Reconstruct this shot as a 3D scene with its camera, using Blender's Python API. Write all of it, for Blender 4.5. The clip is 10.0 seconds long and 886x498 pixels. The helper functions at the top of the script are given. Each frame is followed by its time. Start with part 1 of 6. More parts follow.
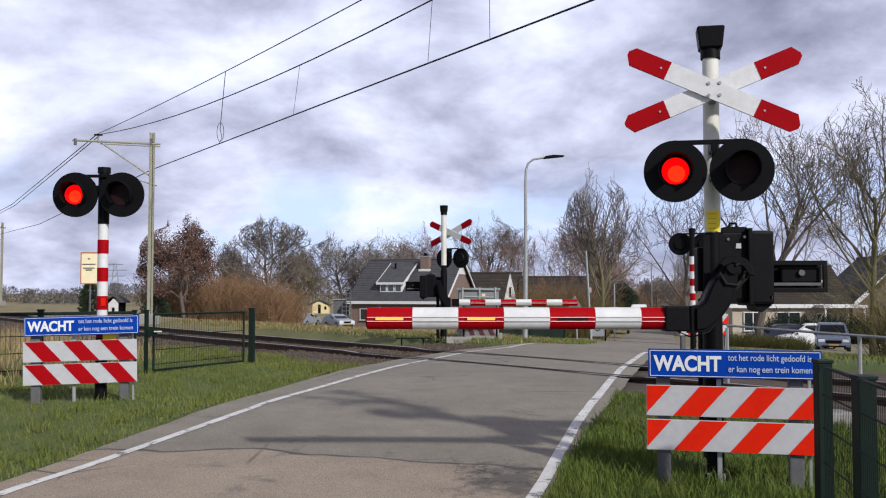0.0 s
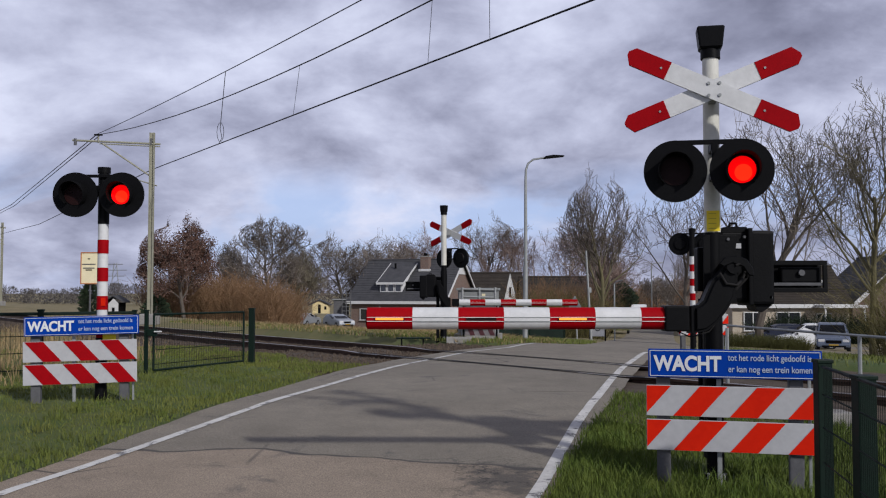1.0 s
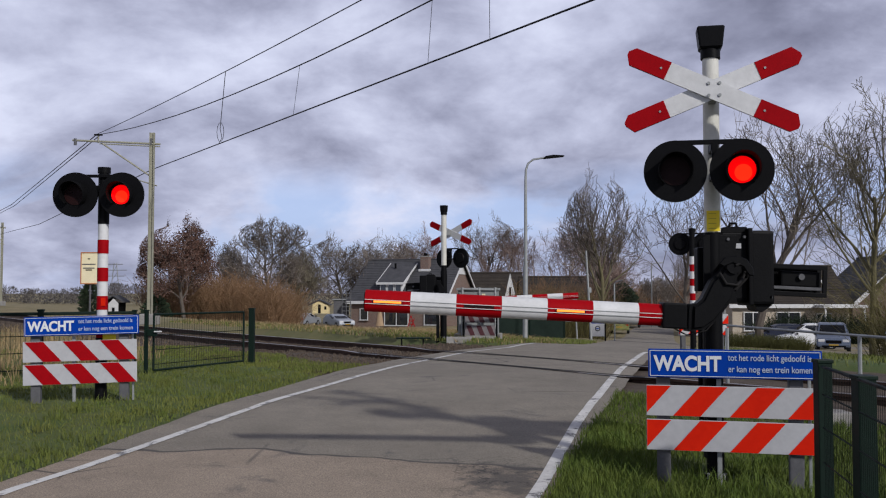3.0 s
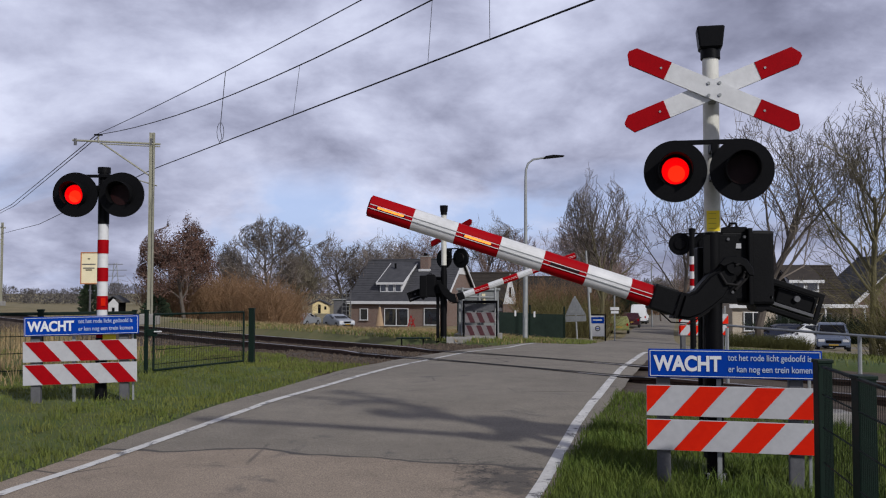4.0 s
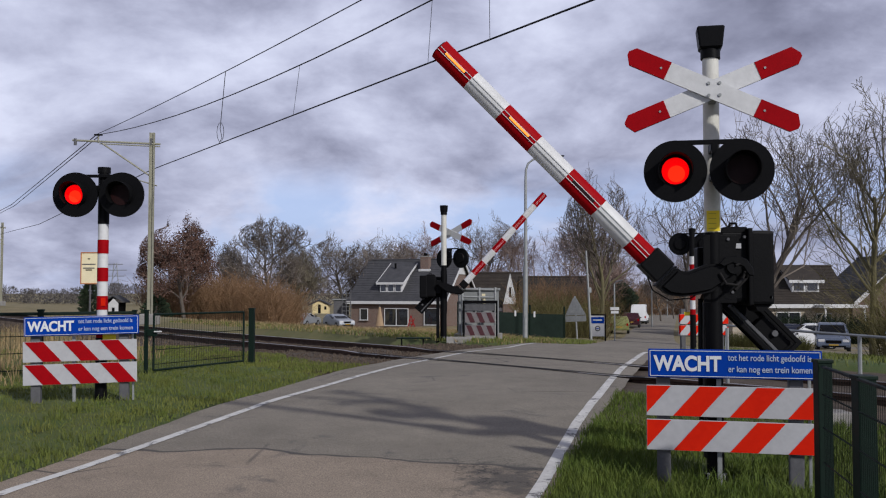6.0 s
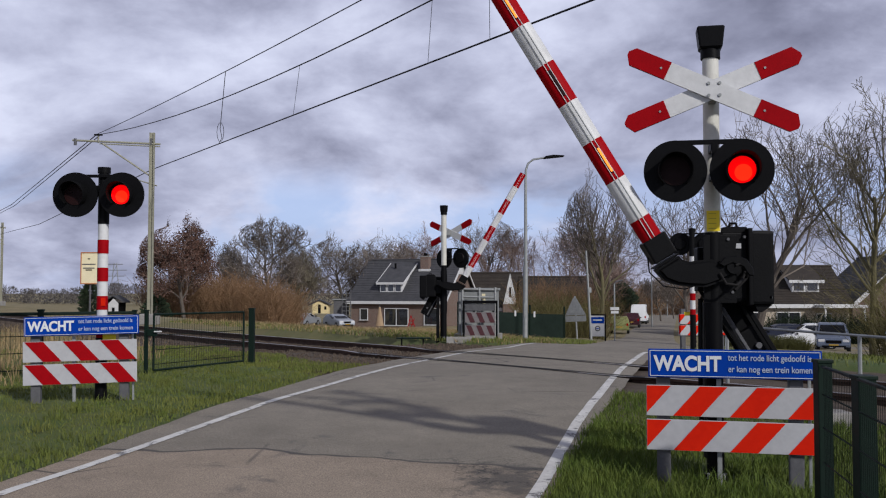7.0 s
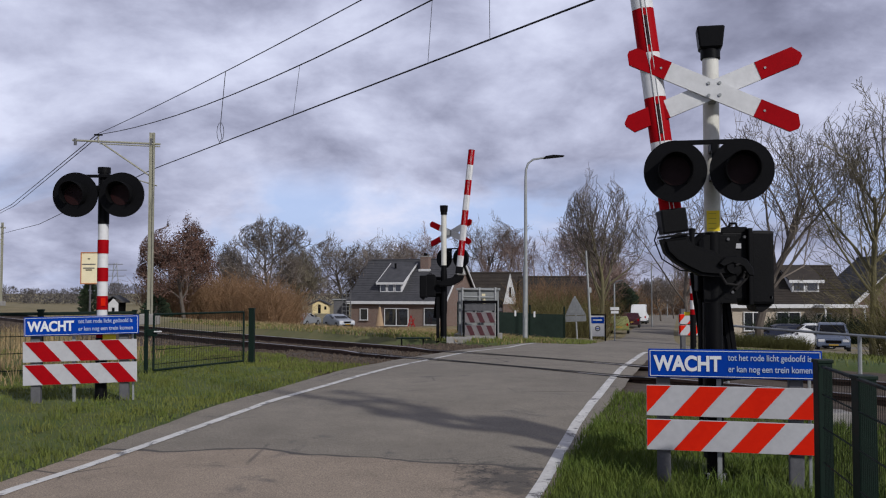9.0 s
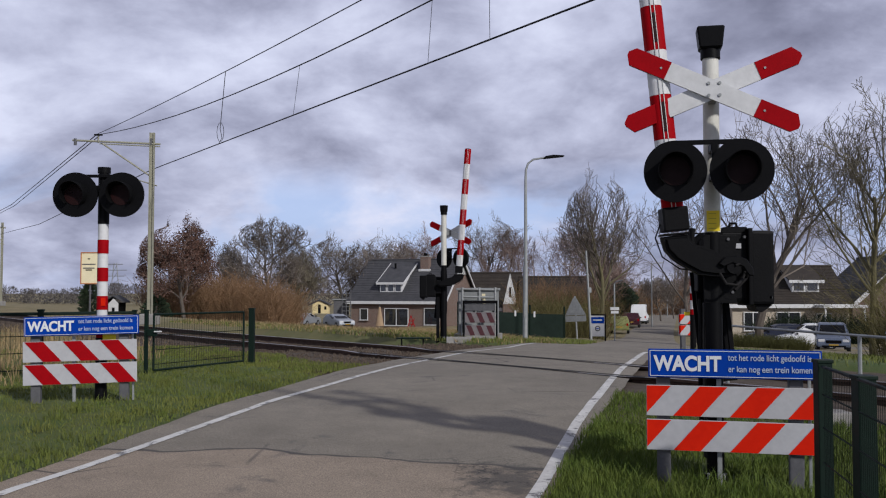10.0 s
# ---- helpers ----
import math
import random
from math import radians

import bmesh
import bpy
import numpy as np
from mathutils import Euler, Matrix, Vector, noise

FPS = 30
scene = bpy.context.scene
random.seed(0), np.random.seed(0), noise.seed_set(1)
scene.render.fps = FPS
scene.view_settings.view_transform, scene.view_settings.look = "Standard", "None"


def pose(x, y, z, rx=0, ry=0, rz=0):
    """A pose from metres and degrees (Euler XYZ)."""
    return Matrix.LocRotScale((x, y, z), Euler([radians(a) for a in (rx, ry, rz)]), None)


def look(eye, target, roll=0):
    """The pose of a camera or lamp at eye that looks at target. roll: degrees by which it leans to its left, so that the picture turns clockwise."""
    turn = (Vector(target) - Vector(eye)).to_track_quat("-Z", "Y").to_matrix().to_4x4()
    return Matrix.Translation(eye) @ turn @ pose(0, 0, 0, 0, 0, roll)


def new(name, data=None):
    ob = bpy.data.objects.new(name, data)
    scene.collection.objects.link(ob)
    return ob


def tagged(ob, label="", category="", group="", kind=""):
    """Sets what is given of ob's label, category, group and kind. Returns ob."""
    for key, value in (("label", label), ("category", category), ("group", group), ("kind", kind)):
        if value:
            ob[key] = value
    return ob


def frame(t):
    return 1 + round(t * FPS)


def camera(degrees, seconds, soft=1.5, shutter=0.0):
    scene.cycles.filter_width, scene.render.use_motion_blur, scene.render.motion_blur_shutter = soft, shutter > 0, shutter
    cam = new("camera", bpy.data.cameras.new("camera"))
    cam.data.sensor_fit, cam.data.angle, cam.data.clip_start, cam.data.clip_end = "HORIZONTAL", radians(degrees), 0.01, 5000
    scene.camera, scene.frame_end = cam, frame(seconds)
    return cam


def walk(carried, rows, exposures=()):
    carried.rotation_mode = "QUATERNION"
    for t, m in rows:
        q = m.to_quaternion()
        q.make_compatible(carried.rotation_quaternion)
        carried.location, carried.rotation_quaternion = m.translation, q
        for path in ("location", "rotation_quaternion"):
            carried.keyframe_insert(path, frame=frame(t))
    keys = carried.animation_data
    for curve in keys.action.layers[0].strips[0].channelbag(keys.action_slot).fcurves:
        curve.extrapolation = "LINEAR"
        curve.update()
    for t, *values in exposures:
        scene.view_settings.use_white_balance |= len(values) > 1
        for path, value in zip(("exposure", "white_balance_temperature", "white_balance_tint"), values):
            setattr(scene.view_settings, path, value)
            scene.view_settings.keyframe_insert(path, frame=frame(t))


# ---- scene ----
cam = camera(50.0, 10.0, soft=1.15)
CAM = pose(0, 0, 1.08, 90 + 2.622, 0, 0)
walk(cam, [(0.0, CAM), (10.0, CAM)], exposures=[(0.0, 0.40, 6050, 10), (0.35, 0.10, 6000, 11), (0.8, -0.10, 5950, 11), (10.0, -0.10, 5950, 11)])

# ---- sky and sun ----
SUN_FROM = Vector((0.60, -0.80, 0.58)).normalized()
world = bpy.data.worlds.new("sky")
scene.world = world
world.use_nodes = True
nt = world.node_tree
N, K = nt.nodes, nt.links


def node(tree, kind, **values):
    n = tree.nodes.new(kind)
    for key, value in values.items():
        n.inputs[key.replace("_", " ")].default_value = value
    return n


def maths(tree, op, a, b=None, clamp=False):
    n = tree.nodes.new("ShaderNodeMath")
    n.operation, n.use_clamp = op, clamp
    for i, v in enumerate((a, b)):
        if v is None:
            continue
        if isinstance(v, (int, float)):
            n.inputs[i].default_value = v
        else:
            tree.links.new(v, n.inputs[i])
    return n.outputs[0]


def ramp(tree, fac, stops):
    n = tree.nodes.new("ShaderNodeValToRGB")
    while len(n.color_ramp.elements) < len(stops):
        n.color_ramp.elements.new(0.5)
    for e, (p, c) in zip(n.color_ramp.elements, stops):
        e.position, e.color = p, (*c, 1) if len(c) == 3 else c
    tree.links.new(fac, n.inputs[0])
    return n.outputs[0]


def mix(tree, fac, a, b, kind="MIX"):
    n = tree.nodes.new("ShaderNodeMix")
    n.data_type, n.blend_type = "RGBA", kind
    for i, v in ((0, fac), (6, a), (7, b)):
        if isinstance(v, (int, float)):
            n.inputs[i].default_value = v
        elif isinstance(v, tuple):
            n.inputs[i].default_value = (*v, 1)
        else:
            tree.links.new(v, n.inputs[i])
    return n.outputs[2]


def noise_at(tree, vec, scale, detail=4.0, rough=0.55, distort=0.0):
    n = node(tree, "ShaderNodeTexNoise", Scale=scale, Detail=detail, Roughness=rough, Distortion=distort)
    tree.links.new(vec, n.inputs["Vector"])
    return n.outputs[0]


sky = N.new("ShaderNodeTexSky")
sky.sky_type, sky.sun_disc = "NISHITA", False
sky.sun_elevation = math.asin(SUN_FROM.z)
sky.sun_rotation = math.atan2(SUN_FROM.x, SUN_FROM.y)
coord = N.new("ShaderNodeTexCoord")
sep = N.new("ShaderNodeSeparateXYZ")
K.new(coord.outputs["Generated"], sep.inputs[0])
lift = maths(nt, "ADD", maths(nt, "MAXIMUM", sep.outputs[2], 0.0), 0.40)
comb = N.new("ShaderNodeCombineXYZ")
K.new(maths(nt, "DIVIDE", sep.outputs[0], lift), comb.inputs[0])
K.new(maths(nt, "DIVIDE", sep.outputs[1], lift), comb.inputs[1])
comb.inputs[2].default_value = 3.7
deck = comb.outputs[0]
big = noise_at(nt, deck, 2.0, 8.0, 0.53, 0.25)
wisps = noise_at(nt, deck, 7.0, 7.0, 0.6, 0.2)
shape = maths(nt, "ADD", maths(nt, "MULTIPLY", big, 0.76), maths(nt, "MULTIPLY", wisps, 0.24))
cloud = ramp(nt, shape, [(0.38, (0.80, 0.80, 0.91)), (0.455, (0.62, 0.62, 0.735)), (0.52, (0.455, 0.455, 0.56)), (0.575, (0.33, 0.33, 0.42)), (0.66, (0.21, 0.21, 0.28))])
gap_noise = noise_at(nt, deck, 1.9, 6.0, 0.58, 0.3)
low = ramp(nt, maths(nt, "MULTIPLY", sep.outputs[2], 4.0), [(0.0, (0.25, 0.25, 0.25)), (0.18, (1, 1, 1)), (0.38, (0.85, 0.85, 0.85)), (0.56, (0.0, 0.0, 0.0))])
gaps = maths(nt, "MULTIPLY", ramp(nt, gap_noise, [(0.42, (1, 1, 1)), (0.57, (0, 0, 0))]), low)
blue = mix(nt, 0.75, mix(nt, 1.0, sky.outputs[0], (0.10, 0.10, 0.10), "MULTIPLY"), (0.50, 0.60, 0.90))
bg = N["Background"]
overhead = ramp(nt, sep.outputs[2], [(0.30, (1, 1, 1)), (0.75, (0.55, 0.55, 0.57))])
K.new(mix(nt, 1.0, mix(nt, gaps, cloud, blue), overhead, "MULTIPLY"), bg.inputs[0])
bg.inputs[1].default_value = 1.0

sun = new("sun", bpy.data.lights.new("sun", "SUN"))
sun.data.energy, sun.data.angle, sun.data.color = 3.4, radians(2.5), (1.0, 0.93, 0.83)
sun.matrix_world = look(SUN_FROM * 100, (0, 0, 0))


# ---- materials ----
def surface(name, c1, c2=None, scale=6.0, rough=0.7, bump=0.0, bump_scale=40.0, metal=0.0, stain=0.0, emit=0.0, island=0.0):
    """Two colours mixed by noise at two scales, with fine relief."""
    m = bpy.data.materials.new(name)
    m.use_nodes = True
    t = m.node_tree
    p = t.nodes["Principled BSDF"]
    c2 = c2 or tuple(v * 0.82 for v in c1)
    tc = t.nodes.new("ShaderNodeTexCoord").outputs["Object"]
    fine = noise_at(t, tc, scale * 6, 3.0, 0.6)
    coarse = noise_at(t, tc, scale, 4.0, 0.6)
    f = maths(t, "ADD", maths(t, "MULTIPLY", fine, 0.45), maths(t, "MULTIPLY", coarse, 0.55))
    col = ramp(t, f, [(0.36, c1), (0.64, c2)])
    if stain:
        patch = ramp(t, noise_at(t, tc, scale * 0.35, 5.0, 0.65), [(0.48, (0, 0, 0)), (0.72, (stain, stain, stain))])
        col = mix(t, patch, col, tuple(v * 0.45 for v in c2))
    if island:
        g = t.nodes.new("ShaderNodeNewGeometry").outputs["Random Per Island"]
        col = mix(t, maths(t, "MULTIPLY", g, island), col, tuple(v * 0.35 for v in c2))
    t.links.new(col, p.inputs["Base Color"])
    t.links.new(maths(t, "ADD", maths(t, "MULTIPLY", coarse, 0.25), rough - 0.12), p.inputs["Roughness"])
    p.inputs["Metallic"].default_value = metal
    p.inputs["Specular IOR Level"].default_value = 0.15 if max(c1) < 0.03 else 0.3
    if bump:
        b = node(t, "ShaderNodeBump", Strength=bump, Distance=0.02)
        t.links.new(noise_at(t, tc, bump_scale, 4.0, 0.6), b.inputs["Height"])
        t.links.new(b.outputs[0], p.inputs["Normal"])
    if emit:
        p.inputs["Emission Color"].default_value = (*c1, 1)
        p.inputs["Emission Strength"].default_value = emit
    return m


def asphalt_material():
    """Worn asphalt: speckled stone, dark oily patches, a lighter older stretch, hairline cracks."""
    m = surface("asphalt", (0.212, 0.190, 0.154), (0.155, 0.139, 0.113), 0.5, 0.86, 0.35, 70)
    t = m.node_tree
    p = t.nodes["Principled BSDF"]
    base = p.inputs["Base Color"].links[0].from_socket
    tc = t.nodes.new("ShaderNodeTexCoord").outputs["Object"]
    speck = ramp(t, noise_at(t, tc, 95, 2.0, 0.7), [(0.38, (0.72, 0.72, 0.72)), (0.62, (1.3, 1.28, 1.26))])
    col = mix(t, 1.0, base, speck, "MULTIPLY")
    xyz = t.nodes.new("ShaderNodeSeparateXYZ")
    t.links.new(tc, xyz.inputs[0])
    # the old reddish surface ends at an uneven seam, the newer one begins behind it
    wob = maths(t, "MULTIPLY", noise_at(t, tc, 0.9, 3.0, 0.5), 0.9)
    seam = maths(t, "ADD", maths(t, "ADD", xyz.outputs[1], maths(t, "MULTIPLY", xyz.outputs[0], 0.22)), wob)
    old = ramp(t, maths(t, "MULTIPLY", seam, 0.1), [(0.735, (1, 1, 1)), (0.742, (0, 0, 0))])
    col = mix(t, old, col, mix(t, 1.0, col, (1.28, 1.17, 1.10), "MULTIPLY"))
    line = ramp(t, maths(t, "ABSOLUTE", maths(t, "SUBTRACT", seam, 7.39)), [(0.012, (1, 1, 1)), (0.035, (0, 0, 0))])
    vor = t.nodes.new("ShaderNodeTexVoronoi")
    vor.feature = "DISTANCE_TO_EDGE"
    vor.inputs["Scale"].default_value = 1.1
    warp = mix(t, 0.25, tc, t.nodes.new("ShaderNodeTexNoise").outputs[1])
    t.links.new(warp, vor.inputs["Vector"])
    crack = ramp(t, vor.outputs["Distance"], [(0.004, (1, 1, 1)), (0.014, (0, 0, 0))])
    where = ramp(t, noise_at(t, tc, 0.55, 2.0, 0.5), [(0.56, (0, 0, 0)), (0.66, (0.8, 0.8, 0.8))])
    col = mix(t, maths(t, "MAXIMUM", maths(t, "MULTIPLY", crack, where), maths(t, "MULTIPLY", line, 0.8)), col, (0.03, 0.03, 0.032))
    oil = ramp(t, noise_at(t, tc, 1.3, 5.0, 0.7, 0.6), [(0.60, (0, 0, 0)), (0.70, (0.6, 0.6, 0.6))])
    col = mix(t, oil, col, (0.055, 0.054, 0.058))
    # a crazed dark patch by the right-hand edge, trailing towards the camera
    spot = t.nodes.new("ShaderNodeVectorMath")
    spot.operation = "MULTIPLY_ADD"
    t.links.new(tc, spot.inputs[0])
    spot.inputs[1].default_value = (1.0, 0.55, 0.0)
    spot.inputs[2].default_value = (-0.42, -0.55 * 6.45, 0.0)
    far = t.nodes.new("ShaderNodeVectorMath")
    far.operation = "LENGTH"
    t.links.new(spot.outputs[0], far.inputs[0])
    near = maths(t, "ADD", far.outputs["Value"], maths(t, "MULTIPLY", noise_at(t, tc, 4.5, 7.0, 0.72), 0.9))
    patch = ramp(t, near, [(0.60, (0.80, 0.80, 0.80)), (0.76, (0, 0, 0))])
    craze = t.nodes.new("ShaderNodeTexVoronoi")
    craze.feature = "DISTANCE_TO_EDGE"
    craze.inputs["Scale"].default_value = 3.6
    swirl = node(t, "ShaderNodeTexNoise", Scale=2.6, Detail=5.0, Roughness=0.65)
    t.links.new(tc, swirl.inputs["Vector"])
    t.links.new(mix(t, 0.45, tc, swirl.outputs[1]), craze.inputs["Vector"])
    veins = ramp(t, craze.outputs["Distance"], [(0.008, (1, 1, 1)), (0.026, (0, 0, 0))])
    zone = ramp(t, near, [(0.62, (0.9, 0.9, 0.9)), (0.98, (0, 0, 0))])
    col = mix(t, patch, col, (0.055, 0.052, 0.048))
    col = mix(t, maths(t, "MULTIPLY", veins, zone), col, (0.028, 0.027, 0.026))
    t.links.new(col, p.inputs["Base Color"])
    return m


def ground_material():
    """Short green grass by the road, turning to straw and mud on the far fields."""
    m = surface("ground_grass", (0.050, 0.080, 0.018), (0.088, 0.100, 0.032), 0.8, 0.95, 0.6, 30)
    t = m.node_tree
    p = t.nodes["Principled BSDF"]
    base = p.inputs["Base Color"].links[0].from_socket
    tc = t.nodes.new("ShaderNodeTexCoord").outputs["Object"]
    xyz = t.nodes.new("ShaderNodeSeparateXYZ")
    t.links.new(tc, xyz.inputs[0])
    straw = ramp(t, noise_at(t, tc, 0.35, 6.0, 0.65), [(0.35, (0.26, 0.20, 0.11)), (0.65, (0.15, 0.13, 0.065))])
    far = ramp(t, maths(t, "ADD", maths(t, "MULTIPLY", xyz.outputs[1], 0.01), maths(t, "MULTIPLY", noise_at(t, tc, 0.2, 4.0), 0.12)), [(0.25, (0, 0, 0)), (0.42, (0.85, 0.85, 0.85))])
    t.links.new(mix(t, far, base, straw), p.inputs["Base Color"])
    return m


def paint_line_material():
    """White road paint, worn through to the asphalt in flakes."""
    m = surface("road_paint", (0.60, 0.59, 0.56), (0.43, 0.42, 0.40), 3.0, 0.8, 0.3, 60)
    t = m.node_tree
    p = t.nodes["Principled BSDF"]
    base = p.inputs["Base Color"].links[0].from_socket
    tc = t.nodes.new("ShaderNodeTexCoord").outputs["Object"]
    worn = ramp(t, noise_at(t, tc, 5.5, 6.0, 0.75), [(0.56, (0, 0, 0)), (0.60, (1, 1, 1))])
    t.links.new(mix(t, worn, base, (0.15, 0.145, 0.145)), p.inputs["Base Color"])
    return m


def brick_material(name, c1, c2, mortar, scale):
    m = surface(name, c1, c2, 3.0, 0.9, 0.3, 60)
    t = m.node_tree
    p = t.nodes["Principled BSDF"]
    tc = t.nodes.new("ShaderNodeTexCoord").outputs["Object"]
    xyz = t.nodes.new("ShaderNodeSeparateXYZ")
    t.links.new(tc, xyz.inputs[0])
    flat = t.nodes.new("ShaderNodeCombineXYZ")
    t.links.new(maths(t, "ADD", xyz.outputs[0], xyz.outputs[1]), flat.inputs[0])
    t.links.new(xyz.outputs[2], flat.inputs[1])
    b = t.nodes.new("ShaderNodeTexBrick")
    t.links.new(flat.outputs[0], b.inputs["Vector"])
    for key, v in (("Color1", (*c1, 1)), ("Color2", (*c2, 1)), ("Mortar", (*mortar, 1)), ("Scale", scale), ("Mortar Size", 0.012), ("Brick Width", 0.22), ("Row Height", 0.065)):
        b.inputs[key].default_value = v
    t.links.new(b.outputs[0], p.inputs["Base Color"])
    return m


def glass_material(name, tint):
    m = bpy.data.materials.new(name)
    m.use_nodes = True
    p = m.node_tree.nodes["Principled BSDF"]
    p.inputs["Base Color"].default_value = (*tint, 1)
    p.inputs["Roughness"].default_value = 0.06
    p.inputs["Specular IOR Level"].default_value = 0.8
    return m


ASPHALT, GROUND, PAINT = asphalt_material(), ground_material(), paint_line_material()
BALLAST = surface("ballast_stone", (0.128, 0.096, 0.068), (0.062, 0.047, 0.036), 5.0, 0.95, 0.5, 50, island=0.6)
SLEEPER = surface("sleeper_wood", (0.070, 0.052, 0.040), (0.045, 0.034, 0.027), 4.0, 0.9, 0.4, 30)
RAIL = surface("rusty_rail", (0.085, 0.050, 0.034), (0.050, 0.031, 0.023), 8.0, 0.75, 0.3, 60, 0.3)
RAIL_TOP = surface("polished_rail", (0.42, 0.40, 0.39), (0.30, 0.28, 0.27), 8.0, 0.35, 0, 40, 0.9)
RUBBER_AND_GROOVE = surface("rubber_and_groove_dark", (0.016, 0.015, 0.015), None, 6.0, 0.8)
WHITE = surface("white_enamel", (0.60, 0.60, 0.595), (0.50, 0.50, 0.495), 4.0, 0.45, 0.04, 60, stain=0.12)
POLE_WHITE = surface("weathered_white_pole", (0.60, 0.59, 0.53), (0.50, 0.49, 0.43), 5.0, 0.55, 0.05, 60, stain=0.2)
RED = surface("red_reflective", (0.30, 0.001, 0.004), (0.25, 0.001, 0.004), 4.0, 0.6, 0.04, 60, stain=0.12)
ORANGE_RED = surface("orange_red_film", (0.60, 0.016, 0.002), (0.52, 0.012, 0.002), 4.0, 0.65, 0.03, 60, stain=0.1)
LETTER_DIM = surface("dim_blue_white_lettering", (0.36, 0.42, 0.55), (0.30, 0.36, 0.48), 6.0, 0.6)
LETTER = surface("white_lettering", (0.62, 0.63, 0.64), (0.55, 0.56, 0.58), 6.0, 0.5)
BLUE = surface("blue_enamel", (0.003, 0.040, 0.30), (0.003, 0.034, 0.25), 3.0, 0.6, 0.02, 40, stain=0.08)
BLACK = surface("black_painted_steel", (0.0045, 0.0045, 0.005), (0.003, 0.003, 0.0035), 6.0, 0.5, 0.08, 80, stain=0.2)
BLACK_MATT = surface("matt_black", (0.0045, 0.0045, 0.005), None, 6.0, 0.75, 0.05, 80)
for film in (RED, ORANGE_RED, BLUE):
    film.node_tree.nodes["Principled BSDF"].inputs["Specular IOR Level"].default_value = 0.06
for dark in (BLACK, BLACK_MATT):
    dark.node_tree.nodes["Principled BSDF"].inputs["Specular IOR Level"].default_value = 0.08
LENS_OFF = surface("dark_red_lens", (0.014, 0.003, 0.003), (0.009, 0.002, 0.002), 20, 0.55)
GLOW = surface("lit_red_lens", (1.0, 0.0, 0.0), (0.9, 0.0, 0.0), 9.0, 0.9, emit=0.95)
GLOW.node_tree.nodes["Principled BSDF"].inputs["Specular IOR Level"].default_value = 0.1
GLOW_HOT = surface("lit_lens_centre", (1.0, 0.018, 0.002), None, 9.0, 0.9, emit=1.5)
GLOW_HOT.node_tree.nodes["Principled BSDF"].inputs["Specular IOR Level"].default_value = 0.1
STRIP_GLOW = surface("lit_boom_lamp", (1.0, 0.20, 0.02), (1.0, 0.13, 0.01), 30.0, 0.4, emit=2.0)
FILM_WHITE = surface("grey_white_film", (0.41, 0.41, 0.42), (0.35, 0.35, 0.36), 4.0, 0.6, 0.03, 60, stain=0.15)
STEEL = surface("galvanised_steel", (0.34, 0.35, 0.34), (0.25, 0.26, 0.26), 7.0, 0.55, 0.05, 60, 0.6, stain=0.2)
MAST = surface("green_grey_mast", (0.33, 0.32, 0.24), (0.25, 0.245, 0.19), 3.0, 0.75, 0.1, 40, 0.1, stain=0.25)
CONCRETE = surface("concrete", (0.30, 0.29, 0.27), (0.22, 0.21, 0.195), 3.0, 0.9, 0.3, 50, stain=0.3)
POST_GREY = surface("recycled_plastic_post", (0.105, 0.105, 0.110), (0.075, 0.075, 0.08), 5.0, 0.8, 0.2, 50)
GREEN = surface("dark_green_coating", (0.0042, 0.0135, 0.0085), (0.0032, 0.0095, 0.0065), 6.0, 0.55, 0.05, 60, stain=0.15)
SCREEN = surface("dark_green_screen", (0.012, 0.021, 0.016), (0.008, 0.014, 0.011), 2.0, 0.9, 0.3, 30, stain=0.3)
GREEN_MESH = surface("green_wire", (0.0035, 0.009, 0.006), (0.003, 0.007, 0.005), 6.0, 0.6)
YELLOW = surface("yellow_sticker", (0.80, 0.62, 0.02), (0.72, 0.52, 0.02), 8.0, 0.5)
PLATE = surface("dull_yellow_plate", (0.42, 0.27, 0.04), (0.35, 0.22, 0.03), 8.0, 0.6)
CREAM = surface("cream_board", (0.76, 0.68, 0.45), (0.68, 0.60, 0.38), 5.0, 0.6)
WIRE = surface("dark_wire", (0.025, 0.025, 0.028), None, 6.0, 0.6)
ROOF = surface("slate_grey_tiles", (0.075, 0.075, 0.080), (0.048, 0.048, 0.053), 1.2, 0.8, 0.2, 20, island=0.35, stain=0.15)
ROOF_BROWN = surface("brown_roof_tiles", (0.048, 0.038, 0.028), (0.028, 0.023, 0.020), 1.2, 0.85, 0.2, 20, island=0.3, stain=0.2)
BRICK = brick_material("brown_brick", (0.16, 0.085, 0.062), (0.11, 0.06, 0.045), (0.19, 0.17, 0.15), 1.0)
BRICK_PALE = brick_material("pale_brick", (0.42, 0.35, 0.26), (0.33, 0.27, 0.20), (0.38, 0.35, 0.3), 1.0)
WINDOW = glass_material("window_glass", (0.02, 0.022, 0.026))
CAR_GLASS = glass_material("car_glass", (0.012, 0.013, 0.015))
TYRE = surface("tyre_rubber", (0.018, 0.018, 0.018), None, 9.0, 0.85)
BARK = surface("grey_bark", (0.115, 0.098, 0.08), (0.07, 0.058, 0.05), 2.5, 0.95, 0.5, 30)
BARK_GREEN = surface("mossy_bark", (0.135, 0.120, 0.060), (0.085, 0.074, 0.045), 2.0, 0.95, 0.5, 30)
TWIG = surface("grey_brown_twigs", (0.19, 0.162, 0.135), (0.12, 0.10, 0.086), 0.6, 0.95)
TWIG_RED = surface("reddish_twigs", (0.235, 0.165, 0.135), (0.15, 0.108, 0.092), 0.6, 0.95)
TWIG_DARK = surface("dark_twigs", (0.19, 0.165, 0.11), (0.115, 0.10, 0.075), 0.6, 0.95)
